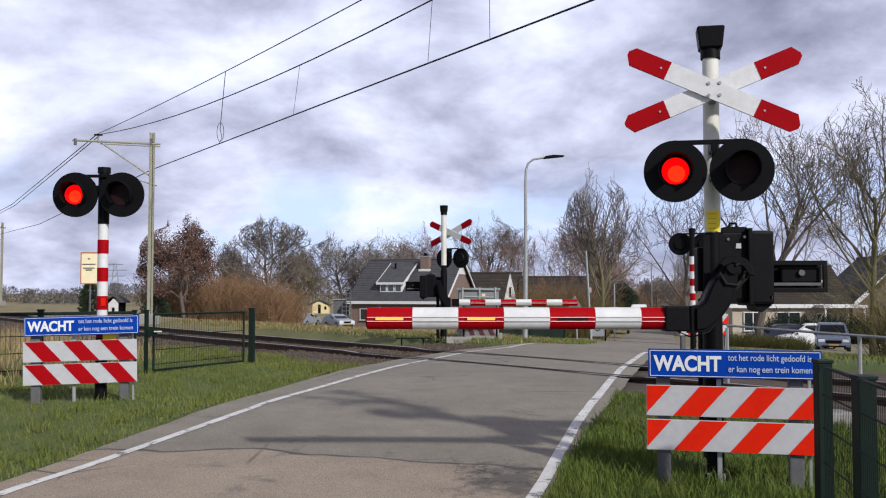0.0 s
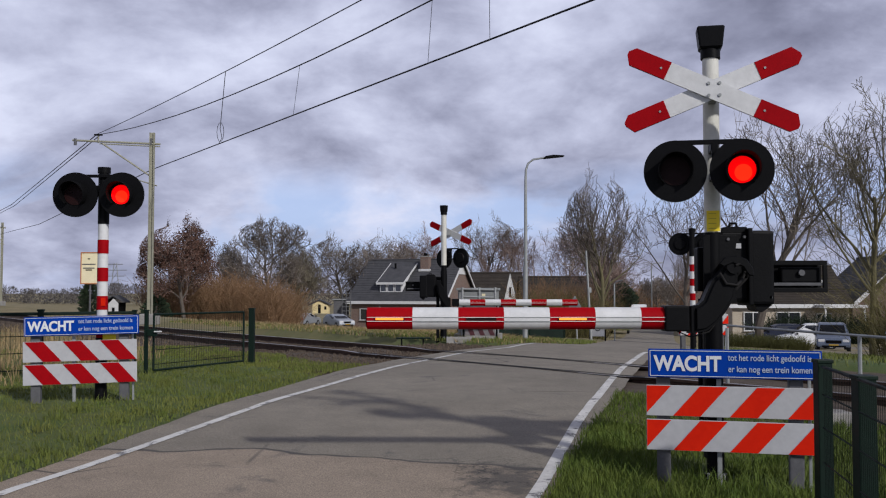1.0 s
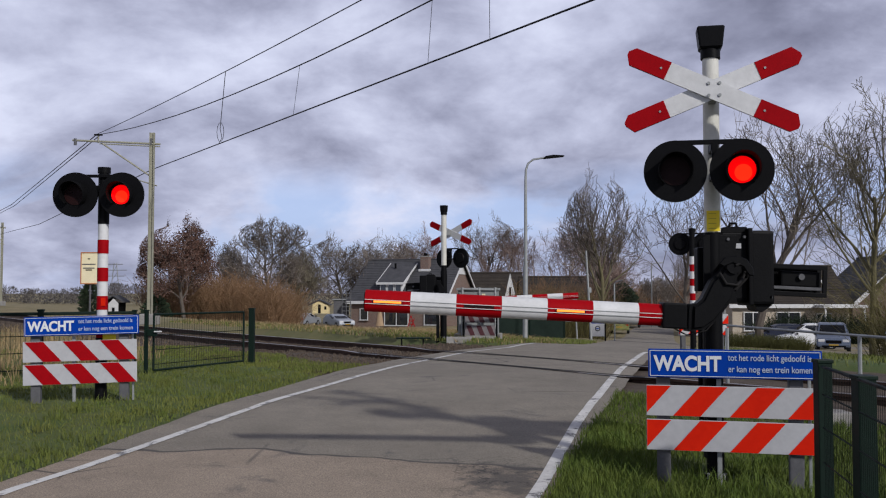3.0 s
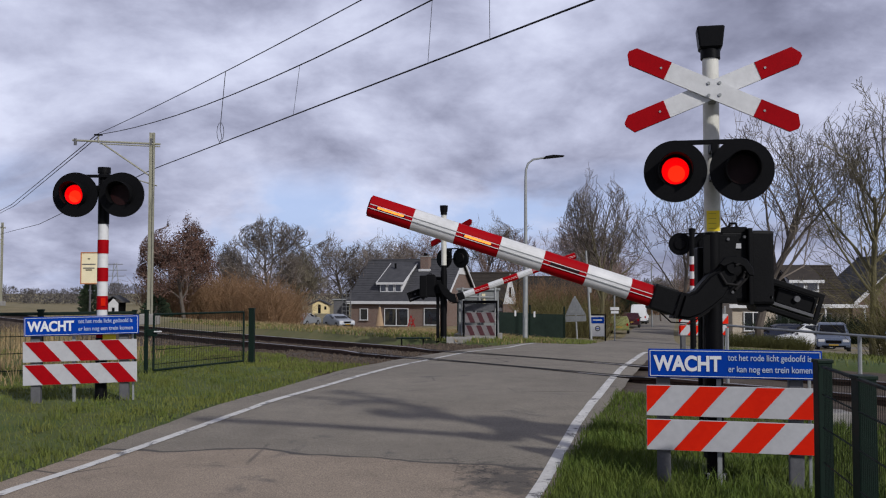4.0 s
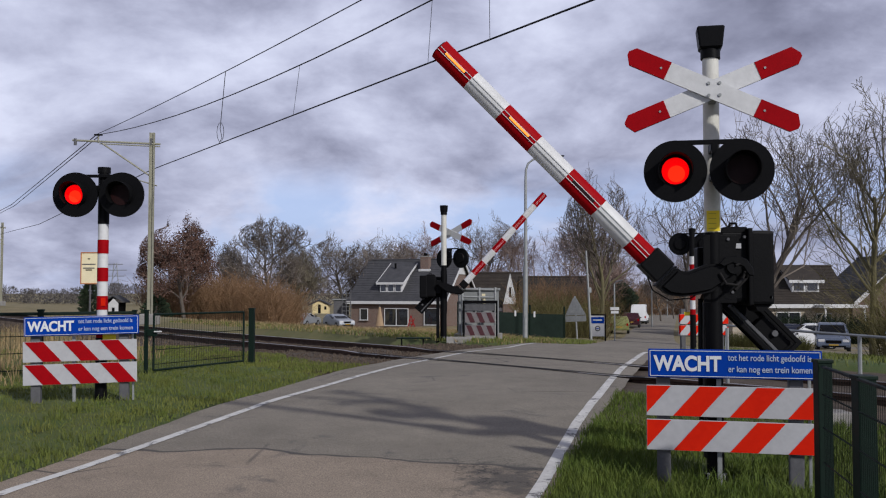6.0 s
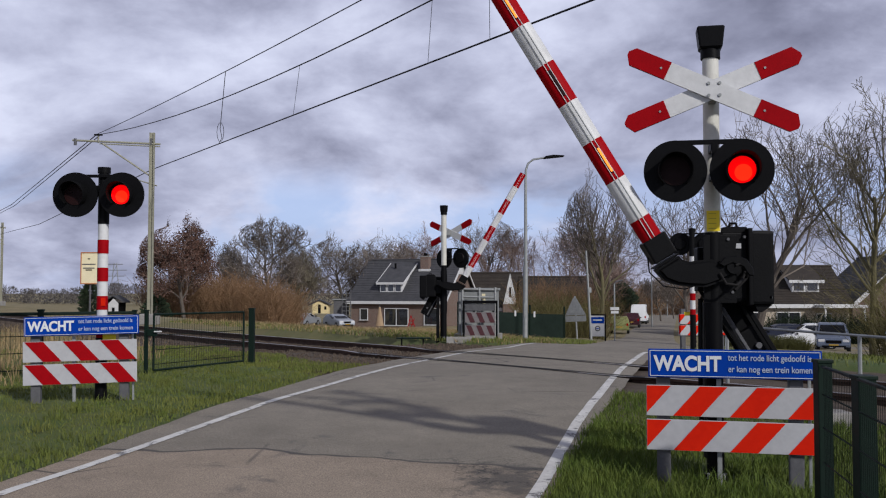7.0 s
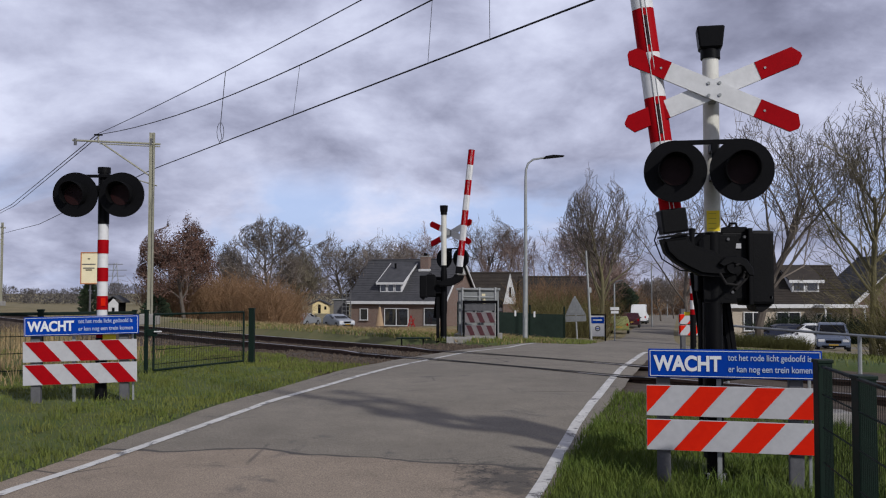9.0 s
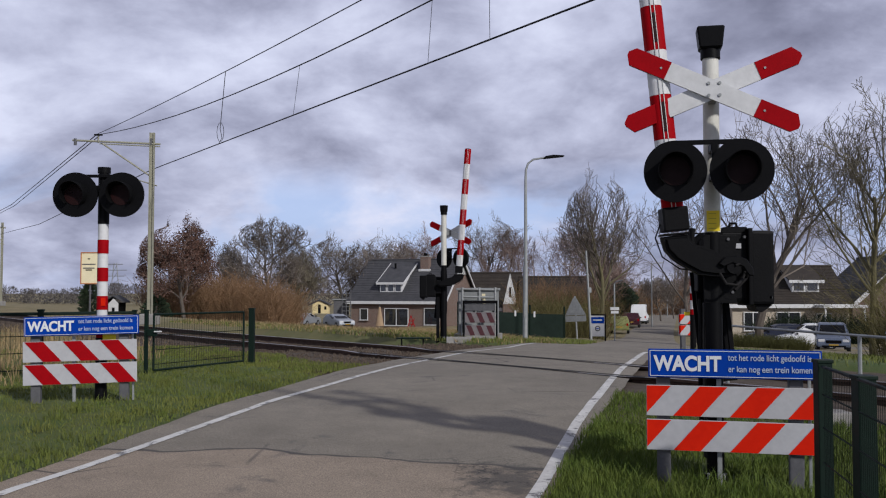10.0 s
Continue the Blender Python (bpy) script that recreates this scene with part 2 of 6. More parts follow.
DEAD_LEAF = surface("dead_brown_leaves", (0.125, 0.062, 0.042), (0.075, 0.042, 0.032), 1.0, 0.9, island=0.6)
BRUSH = surface("brown_brushwood", (0.33, 0.20, 0.105), (0.21, 0.13, 0.07), 0.5, 0.95, island=0.5)
WILLOW = surface("yellow_green_twigs", (0.20, 0.175, 0.060), (0.12, 0.105, 0.042), 0.8, 0.95, island=0.5)
HEDGE = surface("brown_green_hedge", (0.15, 0.15, 0.045), (0.085, 0.085, 0.03), 0.8, 0.95, island=0.5)
CONIFER = surface("dark_evergreen", (0.028, 0.045, 0.020), (0.016, 0.026, 0.013), 1.0, 0.9, island=0.5)
GRASS = surface("grass_blades", (0.088, 0.126, 0.016), (0.145, 0.152, 0.034), 1.4, 0.75, island=0.32, stain=0.5)
# darker and greener than the other grass, for the verge by the sign
GRASS_DEEP = surface("deep_green_grass_blades", (0.066, 0.115, 0.011), (0.112, 0.140, 0.021), 1.4, 0.75, island=0.4, stain=0.5)
STRAW = surface("dry_grass", (0.36, 0.265, 0.13), (0.22, 0.165, 0.085), 0.6, 0.9, island=0.5)
WOOD_YELLOW = surface("yellow_boards", (0.68, 0.56, 0.30), (0.58, 0.47, 0.24), 3.0, 0.7)
FAR_WOOD = surface("far_wood", (0.125, 0.112, 0.105), (0.08, 0.074, 0.072), 0.05, 0.95, island=0.4)


# ---- building helpers ----
def part(name, bm, material, parent=None, label=""):
    """Links a bmesh as one mesh object under a thing or part."""
    me = bpy.data.meshes.new(name)
    bm.to_mesh(me)
    bm.free()
    me.materials.append(material)
    ob = new(name, me)
    ob.parent = parent
    return tagged(ob, label)


def plain(name, verts, faces, material, parent=None, label=""):
    me = bpy.data.meshes.new(name)
    me.from_pydata(verts, [], faces)
    me.materials.append(material)
    ob = new(name, me)
    ob.parent = parent
    return tagged(ob, label)


def thing(name, m, label, category, group=""):
    ob = new(name)
    ob.empty_display_size = 0.1
    ob.matrix_basis = m
    return tagged(ob, label, category, group)


def smooth(ob, angle=40):
    for p in ob.data.polygons:
        p.use_smooth = True
    ob.data.set_sharp_from_angle(angle=radians(angle))
    return ob


def box(x, y, z, sx, sy, sz, bevel=0.0, bm=None, turn=None):
    """A box by its centre and size; joined to bm where one is given."""
    bm = bm or bmesh.new()
    made = bmesh.ops.create_cube(bm, size=1.0)["verts"]
    m = Matrix.Translation((x, y, z)) @ (turn or Matrix()) @ Matrix.Diagonal((sx, sy, sz, 1))
    bmesh.ops.transform(bm, matrix=m, verts=made)
    if bevel:
        edges = list({e for v in made for e in v.link_edges})
        bmesh.ops.bevel(bm, geom=edges, offset=bevel, segments=2, affect="EDGES", profile=0.6)
    return bm


def rod(a, b, r0, r1=None, n=10, bm=None):
    """A round bar from a to b."""
    bm = bm or bmesh.new()
    a, b = Vector(a), Vector(b)
    made = bmesh.ops.create_cone(bm, cap_ends=True, segments=n, radius1=r0, radius2=r0 if r1 is None else r1, depth=(b - a).length)["verts"]
    bmesh.ops.transform(bm, matrix=Matrix.Translation((a + b) / 2) @ (b - a).to_track_quat("Z", "Y").to_matrix().to_4x4(), verts=made)
    return bm


def slab(points, y0, y1, bm=None):
    """A polygon in the xz plane, given depth from y0 to y1."""
    bm = bm or bmesh.new()
    front = [bm.verts.new((x, y0, z)) for x, z in points]
    back = [bm.verts.new((x, y1, z)) for x, z in points]
    n = len(points)
    bm.faces.new(front)
    bm.faces.new(back[::-1])
    for i in range(n):
        bm.faces.new((front[i], back[i], back[(i + 1) % n], front[(i + 1) % n]))
    bmesh.ops.recalc_face_normals(bm, faces=bm.faces[:])
    return bm


def tube(path, r, n=8, bm=None):
    """A bent pipe along a list of points; r may be a list."""
    bm = bm or bmesh.new()
    path = [Vector(p) for p in path]
    rings = []
    for i, p in enumerate(path):
        d = (path[min(i + 1, len(path) - 1)] - path[max(i - 1, 0)]).normalized()
        q = d.to_track_quat("Z", "Y").to_matrix()
        rr = r[i] if isinstance(r, (list, tuple)) else r
        rings.append([bm.verts.new(p + q @ Vector((math.cos(a) * rr, math.sin(a) * rr, 0))) for a in [k * math.tau / n for k in range(n)]])
    for a, b in zip(rings, rings[1:]):
        for k in range(n):
            bm.faces.new((a[k], a[(k + 1) % n], b[(k + 1) % n], b[k]))
    bm.faces.new(rings[0][::-1])
    bm.faces.new(rings[-1])
    bmesh.ops.recalc_face_normals(bm, faces=bm.faces[:])
    return bm


def clip_x(points, x0, x1):
    """The part of a polygon between x0 and x1."""
    for side, lim in ((1, x0), (-1, x1)):
        out = []
        for (ax, az), (bx, bz) in zip(points, points[1:] + points[:1]):
            ia, ib = side * (ax - lim) >= 0, side * (bx - lim) >= 0
            if ia:
                out.append((ax, az))
            if ia != ib:
                t = (lim - ax) / (bx - ax)
                out.append((lim, az + t * (bz - az)))
        points = out
        if len(points) < 3:
            return []
    return points


def lettering(name, text, x, y, z, size, material, parent, bold=0.0, width=0.0):
    cu = bpy.data.curves.new(name, "FONT")
    cu.body, cu.size, cu.extrude, cu.offset = text, size, 0.002, bold
    cu.materials.append(material)
    ob = new(name, cu)
    ob.parent = parent
    if width:
        bpy.context.view_layer.update()
        cu.space_character = 1.0
        ob.scale = (width / max(ob.dimensions.x, 0.01), 1, 1)
    ob.location, ob.rotation_euler = (x, y, z), (radians(90), 0, 0)
    return ob


# ---- lie of the land ----
def track_x(y):
    """The track's centre line."""
    return 0.17 - 0.60 * (y - 15.8) - 5.88 * (1 - math.exp(-(y - 15.8) / 28)) if y > 15.8 else 0.17 - 0.81 * (y - 15.8)


def across(x, y):
    """Distance from the track, positive beyond it."""
    return (x - track_x(y)) * 0.77


def steps(v, table):
    for (a, za), (b, zb) in zip(table, table[1:]):
        if v <= b:
            return za if v <= a else za + (zb - za) * (v - a) / (b - a)
    return table[-1][1]


def ground_z(x, y):
    s = across(x, y)
    near = steps(y, [(0, -0.5), (6.4, -0.2), (9.6, -0.03), (12, 0)])
    dip = 0.55 * min(1.0, max(0.0, (-x - 2) / 5)) * min(1.0, max(0.0, (s - 8) / 15)) if s > 8 else 0.0
    return near if s < 4 else steps(s, [(4, 0), (42, -2.5)]) - dip


LEFT_EDGE = [(-8, -5.5, 0), (-3.20, 5.5, 0), (-2.75, 7.25, 0), (-2.24, 9.38, 0), (-1.83, 10.95, 0), (-1.40, 13.2, 0), (-0.75, 15.2, 0), (0.20, 17.55, 0), (1.25, 19.4, 0), (3.4, 23.2, 0), (5.0, 31, 0), (8.2, 47.3, 0), (16.2, 84, 0), (38.5, 172, 0)]
RIGHT_EDGE = [(-2.60, -5.5, 0), (0.63, 5.94, 0), (0.76, 6.4, 0), (0.98, 7.25, 0), (1.16, 7.9, 0), (1.31, 8.37, 0), (1.80, 10.0, 0), (2.20, 11.4, 0), (2.76, 13.45, 0), (3.68, 16.6, 0), (4.25, 18.0, 0), (4.9, 19.4, 0), (6.7, 23.2, 0), (8.3, 31, 0), (11.7, 47.3, 0), (20.3, 84, 0), (42.5, 172, 0)]
LEFT_LINE = [(-6.9, -5.5, 0), (-2.93, 5.5, 0), (-2.785, 6.19, 0), (-2.547, 6.82, 0), (-2.239, 7.84, 0), (-1.791, 9.35, 0), (-1.241, 11.4, 0), (-0.68, 13.66, 0), (-0.30, 14.8, 0), (0.465, 17.06, 0), (1.257, 18.29, 0), (1.62, 19.4, 0), (3.62, 23.2, 0)]
RIGHT_LINE = [(-2.70, -5.5, 0), (0.545, 5.94, 0), (0.671, 6.4, 0), (0.877, 7.25, 0), (1.042, 7.88, 0), (1.156, 8.37, 0), (1.62, 10.0, 0), (1.982, 11.4, 0), (2.524, 13.45, 0), (3.467, 16.58, 0), (3.85, 17.6, 0)]


def edge_at(line, y):
    return steps(y, [(b, a) for a, b, _ in line])


def ground_and_road():
    ys = [-12 + 0.5 * i for i in range(130)] + [53 + 2.5 * 1.09 ** i * i for i in range(1, 42)]
    xs = sorted([-6 + 0.5 * i for i in range(36)] + [sg * (12 + 1.0 * 1.13 ** i * i) for i in range(0, 42) for sg in (-1, 1)])
    verts, faces = [], []
    for y in ys:
        for x in xs:
            z = ground_z(x, y)
            on = edge_at(LEFT_EDGE, y) - 0.3 < x < edge_at(RIGHT_EDGE, y) + 0.3
            bump = 0 if on or y > 60 else 0.05 * noise.noise((x * 0.7, y * 0.7, 0)) + 0.02
            bed = min(1.0, max(0.0, (3.2 - abs(across(x, y))) / 0.5)) if y < 170 else 0.0
            verts.append((x, y, z + bump - (0.06 if on and bed < 0.2 else 0.0) - 0.42 * bed))
    n = len(xs)
    for j in range(len(ys) - 1):
        for i in range(n - 1):
            a = j * n + i
            faces.append((a, a + 1, a + n + 1, a + n))
    g = plain("ground", verts, faces, GROUND)
    for p in g.data.polygons:
        p.use_smooth = True
    tagged(g, "grass verges falling to straw-coloured fields", "ground", kind="structure")
    # road as a strip that follows the land
    rows = [-5 + 0.5 * i for i in range(120)] + [56 + 4 * i for i in range(30)]
    verts, faces = [], []
    for y in rows:
        l, r = edge_at(LEFT_EDGE, y), edge_at(RIGHT_EDGE, y)
        for k in range(13):
            x = l + (r - l) * k / 12
            ragged = 0.05 * noise.noise((y * 1.7, k, 0)) if k in (0, 12) else 0
            camber = 0.02 * (1 - ((k - 6) / 6) ** 2)
            verts.append((x + ragged, y, ground_z(x, y) + 0.012 + camber))
    for j in range(len(rows) - 1):
        for k in range(12):
            a = j * 13 + k
            faces.append((a, a + 1, a + 14, a + 13))
    road = plain("road", verts, faces, ASPHALT)
    for p in road.data.polygons:
        p.use_smooth = True
    tagged(road, "worn grey asphalt road with cracks and patches", "road", kind="structure")

    def line(name, offset, source, y0, y1, w):
        v, f = [], []
        rows = np.arange(y0, y1, 0.25)
        for i, y in enumerate(rows):
            l, r = edge_at(LEFT_EDGE, y), edge_at(RIGHT_EDGE, y)
            x = edge_at(source, y) + offset
            for s in (-0.5, 0.5):
                xx = x + s * w * (1 + 0.12 * noise.noise((y * 3, s * 9, 2)))
                k = (xx - l) / (r - l)
                v.append((xx, y, ground_z(xx, y) + 0.017 + 0.02 * (1 - (2 * k - 1) ** 2)))
            if i:
                a = 2 * i
                f.append((a - 2, a - 1, a + 1, a))
        tagged(plain(name, v, f, PAINT), "worn white painted edge line", "road marking", kind="structure")

    # paved forecourt where the cars stand
    v, f = [], []
    rows = [36 + i for i in range(27)]
    for y in rows:
        for k in range(11):
            x = y * 0.375 + y * 0.16 * k / 10 + 0.6
            v.append((x, y, ground_z(x, y) + 0.03))
    for j in range(len(rows) - 1):
        for k in range(10):
            a = j * 11 + k
            f.append((a, a + 1, a + 12, a + 11))
    tagged(plain("forecourt", v, f, ASPHALT), "grey paved forecourt where cars are parked", "pavement", kind="structure")

    line("road_marking", 0.0, LEFT_LINE, -4, 22.5, 0.095)
    line("road_marking", 0.0, RIGHT_LINE, -4, 17.2, 0.092)


# ---- railway ----
def railway():
    def frame_at(y):
        x = track_x(y)
        d = Vector((track_x(y + 0.05) - x, 0.05, 0)).normalized()
        return Vector((x, y, 0)), d, Vector((d.y, -d.x, 0))
    top = 0.10
    bed = thing("railway_track", Matrix(), "single railway track with rusty rails on stone ballast", "railway")
    tagged(bed, kind="structure")
    ys = [2 + 0.5 * i for i in range(60)] + [32 + 2 * i for i in range(70)]
    in_road = lambda y: edge_at(LEFT_EDGE, y) - 0.5 < track_x(y) < edge_at(RIGHT_EDGE, y) + 0.6
    road_y = [y for y in np.arange(10, 22, 0.05) if in_road(y)]
    ya, yb = road_y[0], road_y[-1]
    SLOPED = ((-3.1, -0.34), (-1.75, -0.09), (0, -0.08), (1.75, -0.09), (3.1, -0.34))
    FLAT = ((-3.6, -0.06), (-1.75, -0.03), (0, -0.03), (1.75, -0.03), (3.6, -0.06))
    # ballast, level with the road where they meet
    for lo, hi in ((2, 175),):
        rows = [lo] + [y for y in ys if lo < y < hi] + [hi]
        v, f = [], []
        for y in rows:
            c, d, n = frame_at(y)
            for o, z in FLAT if ya - 2.6 < y < yb + 2.2 else SLOPED:
                p = c + n * o
                v.append((p.x, p.y, z + 0.03 * noise.noise((p.x * 3, p.y * 3, 5))))
        for j in range(len(rows) - 1):
            for k in range(4):
                a = j * 5 + k
                f.append((a, a + 1, a + 6, a + 5))
        plain("ballast_bed", v, f, BALLAST, bed)
    # rails with foot, web and head
    prof = [(-0.07, -0.06), (0.07, -0.06), (0.07, -0.045), (0.012, -0.03), (0.012, 0.06), (0.036, 0.07), (0.036, 0.10), (-0.036, 0.10), (-0.036, 0.07), (-0.012, 0.06), (-0.012, -0.03), (-0.07, -0.045)]
    for side in (-0.7525, 0.7525):
        for name, pr, mat in (("rail", prof, RAIL), ("running_surface", [(-0.026, 0.1), (0.026, 0.1), (0.026, 0.104), (-0.026, 0.104)], RAIL_TOP)):
            v, f = [], []
            k = len(pr)
            for y in ys:
                c, d, n = frame_at(y)
                drop = -0.03 if ya - 0.3 < y < yb + 0.3 else 0.0
                for o, z in pr:
                    p = c + n * (side + o)
                    v.append((p.x, p.y, z + drop - 0.05))
            for j in range(len(ys) - 1):
                for i in range(k):
                    a, b = j * k + i, j * k + (i + 1) % k
                    f.append((a, b, b + k, a + k))
            plain(name, v, f, mat, bed)
    # flat dark strips along the rails in the road, painting the shade of flangeway gaps
    for side in (-0.7525, 0.7525):
        v, f = [], []
        rows = np.arange(ya - 0.4, yb + 0.4, 0.2)
        for i, y in enumerate(rows):
            c, d, n = frame_at(y)
            for o in (-0.075, 0.035):
                p = c + n * (side + o)
                v.append((p.x, p.y, 0.041))
            if i:
                a = 2 * i
                f.append((a - 2, a - 1, a + 1, a))
        plain("groove_strip", v, f, RUBBER_AND_GROOVE, bed)
    sl = bpy.data.meshes.new("sleeper")
    b = box(0, 0, 0, 2.6, 0.25, 0.14, 0.012)
    b.to_mesh(sl)
    b.free()
    sl.materials.append(SLEEPER)
    y = 2.4
    rest = bmesh.new()
    while y < 150:
        c, d, n = frame_at(y)
        if not ya - 0.1 < y < yb + 0.1:
            m = Matrix.Translation((c.x, c.y, -0.135)) @ Matrix.Rotation(math.atan2(n.y, n.x), 4, "Z")
            if y < 60:
                o = new("sleeper", sl)
                o.parent, o.matrix_basis = bed, m
            else:
                box(0, 0, 0, 2.6, 0.25, 0.14, bm=rest, turn=None)
                rest.verts.ensure_lookup_table()
                bmesh.ops.transform(rest, matrix=m, verts=rest.verts[-8:])
        y += 0.62 * d.y
    far = part("far_sleepers", rest, SLEEPER, bed)
    tagged(far, kind="stuff")
    def on_verge(p):
        return not edge_at(LEFT_EDGE, p.y) - 0.05 < p.x < edge_at(RIGHT_EDGE, p.y) + 0.05
    # loose stones on the shoulders nearest the road
    rng = random.Random(4)
    v, f = [], []
    for _ in range(20000):
        y = yb - 2.0 + rng.random() ** 1.6 * 28
        c, d, n = frame_at(y)
        o = rng.uniform(-3.1, 3.1)
        p = c + n * o
        r = rng.uniform(0.015, 0.042)
        if not on_verge(p):
            continue
        z = steps(abs(o), [(0, -0.08), (1.75, -0.09), (3.1, -0.33)]) + 0.012 if y > yb + 2.2 else -0.03
        a0 = rng.random() * 6.28
        i = len(v)
        for k in range(4):
            a = a0 + k * 1.57 + rng.uniform(-0.4, 0.4)
            v.append((p.x + math.cos(a) * r, p.y + math.sin(a) * r, z - r * 0.4))
        v.append((p.x + rng.uniform(-r, r) * 0.4, p.y + rng.uniform(-r, r) * 0.4, z + r * 0.8))
        f += [(i, i + 1, i + 4), (i + 1, i + 2, i + 4), (i + 2, i + 3, i + 4), (i + 3, i, i + 4)]
    st = plain("ballast_stones", v, f, BALLAST)
    tagged(st, "loose brown-grey ballast stones beside the rails", "gravel", kind="stuff")


# ---- crossing signals ----
def lamp_head(parent, x, y, z, r, facing=1, lens=True):
    """One round lamp: backing disc with rolled rim, housing, hood, dark lens, and a light that slides out when lit."""
    b = bmesh.new()
    rod((x, y - 0.012, z), (x, y + 0.012, z), r, n=40, bm=b)
    rod((x, y + 0.012, z), (x, y + 0.03, z), r, r * 0.96, n=40, bm=b)
    rod((x, y + 0.03, z), (x, y + 0.06, z), r * 0.55, r * 0.48, n=24, bm=b)
    disc = smooth(part("lamp", b, BLACK, parent))
    hood = bmesh.new()
    rh, ln, n = r * 0.56, 0.17, 28
    outer, inner = [], []
    for k in range(n + 1):
        a = radians(-50 + 280 * k / n)
        cut = 0.35 + 0.65 * max(0.0, math.sin(a) * 0.5 + 0.5)
        c, s = math.cos(a), math.sin(a)
        outer.append((hood.verts.new((x + c * rh, y - 0.012, z + s * rh)), hood.verts.new((x + c * rh * 0.97, y - 0.012 - ln * cut, z + s * rh * 0.97))))
        inner.append((hood.verts.new((x + c * (rh - 0.006), y - 0.012, z + s * (rh - 0.006))), hood.verts.new((x + c * (rh * 0.97 - 0.006), y - 0.012 - ln * cut, z + s * (rh * 0.97 - 0.006)))))
    for k in range(n):
        hood.faces.new((outer[k][0], outer[k + 1][0], outer[k + 1][1], outer[k][1]))
        hood.faces.new((inner[k][1], inner[k + 1][1], inner[k + 1][0], inner[k][0]))
        hood.faces.new((outer[k][1], outer[k + 1][1], inner[k + 1][1], inner[k][1]))
    smooth(part("hood", hood, BLACK_MATT, disc, "black sun hood"))
    if not lens:
        return None
    part("lens", rod((x, y - 0.018, z), (x, y - 0.011, z), r * 0.47, n=32), LENS_OFF, disc, "dark red glass lens")
    g = rod((0, -0.006, 0), (0, 0.0, 0), r * 0.43, n=32)
    glow = part("light", g, GLOW, disc, "glowing red lamp light")
    me = glow.data
    b2 = bmesh.new()
    b2.from_mesh(me)
    k0 = len(b2.faces)
    rod((0.006, -0.009, -0.02), (0.006, -0.0065, -0.02), r * 0.27, n=24, bm=b2)
    b2.faces.ensure_lookup_table()
    for fa in b2.faces[k0:]:
        fa.material_index = 1
    b2.to_mesh(me)
    b2.free()
    me.materials.append(GLOW_HOT)
    glow["out"] = (x, y - 0.019, z)
    glow["back"] = (x, y + 0.035, z)
    glow.location = glow["out"]
    return glow


def cross_plank(parent, angle, cx, y, cz, length, width, back=False):
    c = width * 0.32
    h, w = length / 2, width / 2
    pts = [(-h, -w + c * 1.5), (-h + c, -w), (h - c, -w), (h, -w + c), (h, w - c * 1.5), (h - c, w), (-h + c, w), (-h, w - c)]
    turn = Matrix.Translation((cx, y, cz)) @ Matrix.Rotation(radians(angle), 4, "Y")
    b = slab(pts, 0, 0.022)
    bmesh.ops.transform(b, matrix=turn, verts=b.verts[:])
    plank = part("cross_arm", b, WHITE, parent)
    for lo, hi in ((-h - 1, -h * 0.52), (h * 0.52, h + 1)):
        q = clip_x(pts, lo, hi)
        b = slab([(px * 1.0, pz) for px, pz in q], -0.003, 0.025)
        bmesh.ops.transform(b, matrix=turn, verts=b.verts[:])
        part("red_end", b, RED, plank, "red reflective end of the cross arm")
        sx = (lo if lo > -h else hi) * 1.0
        bolt = rod((math.copysign(h * 0.6, sx), -0.007, 0), (math.copysign(h * 0.6, sx), 0, 0), 0.008, n=8)
        bmesh.ops.transform(bolt, matrix=turn, verts=bolt.verts[:])
        part("bolt", bolt, STEEL, plank)


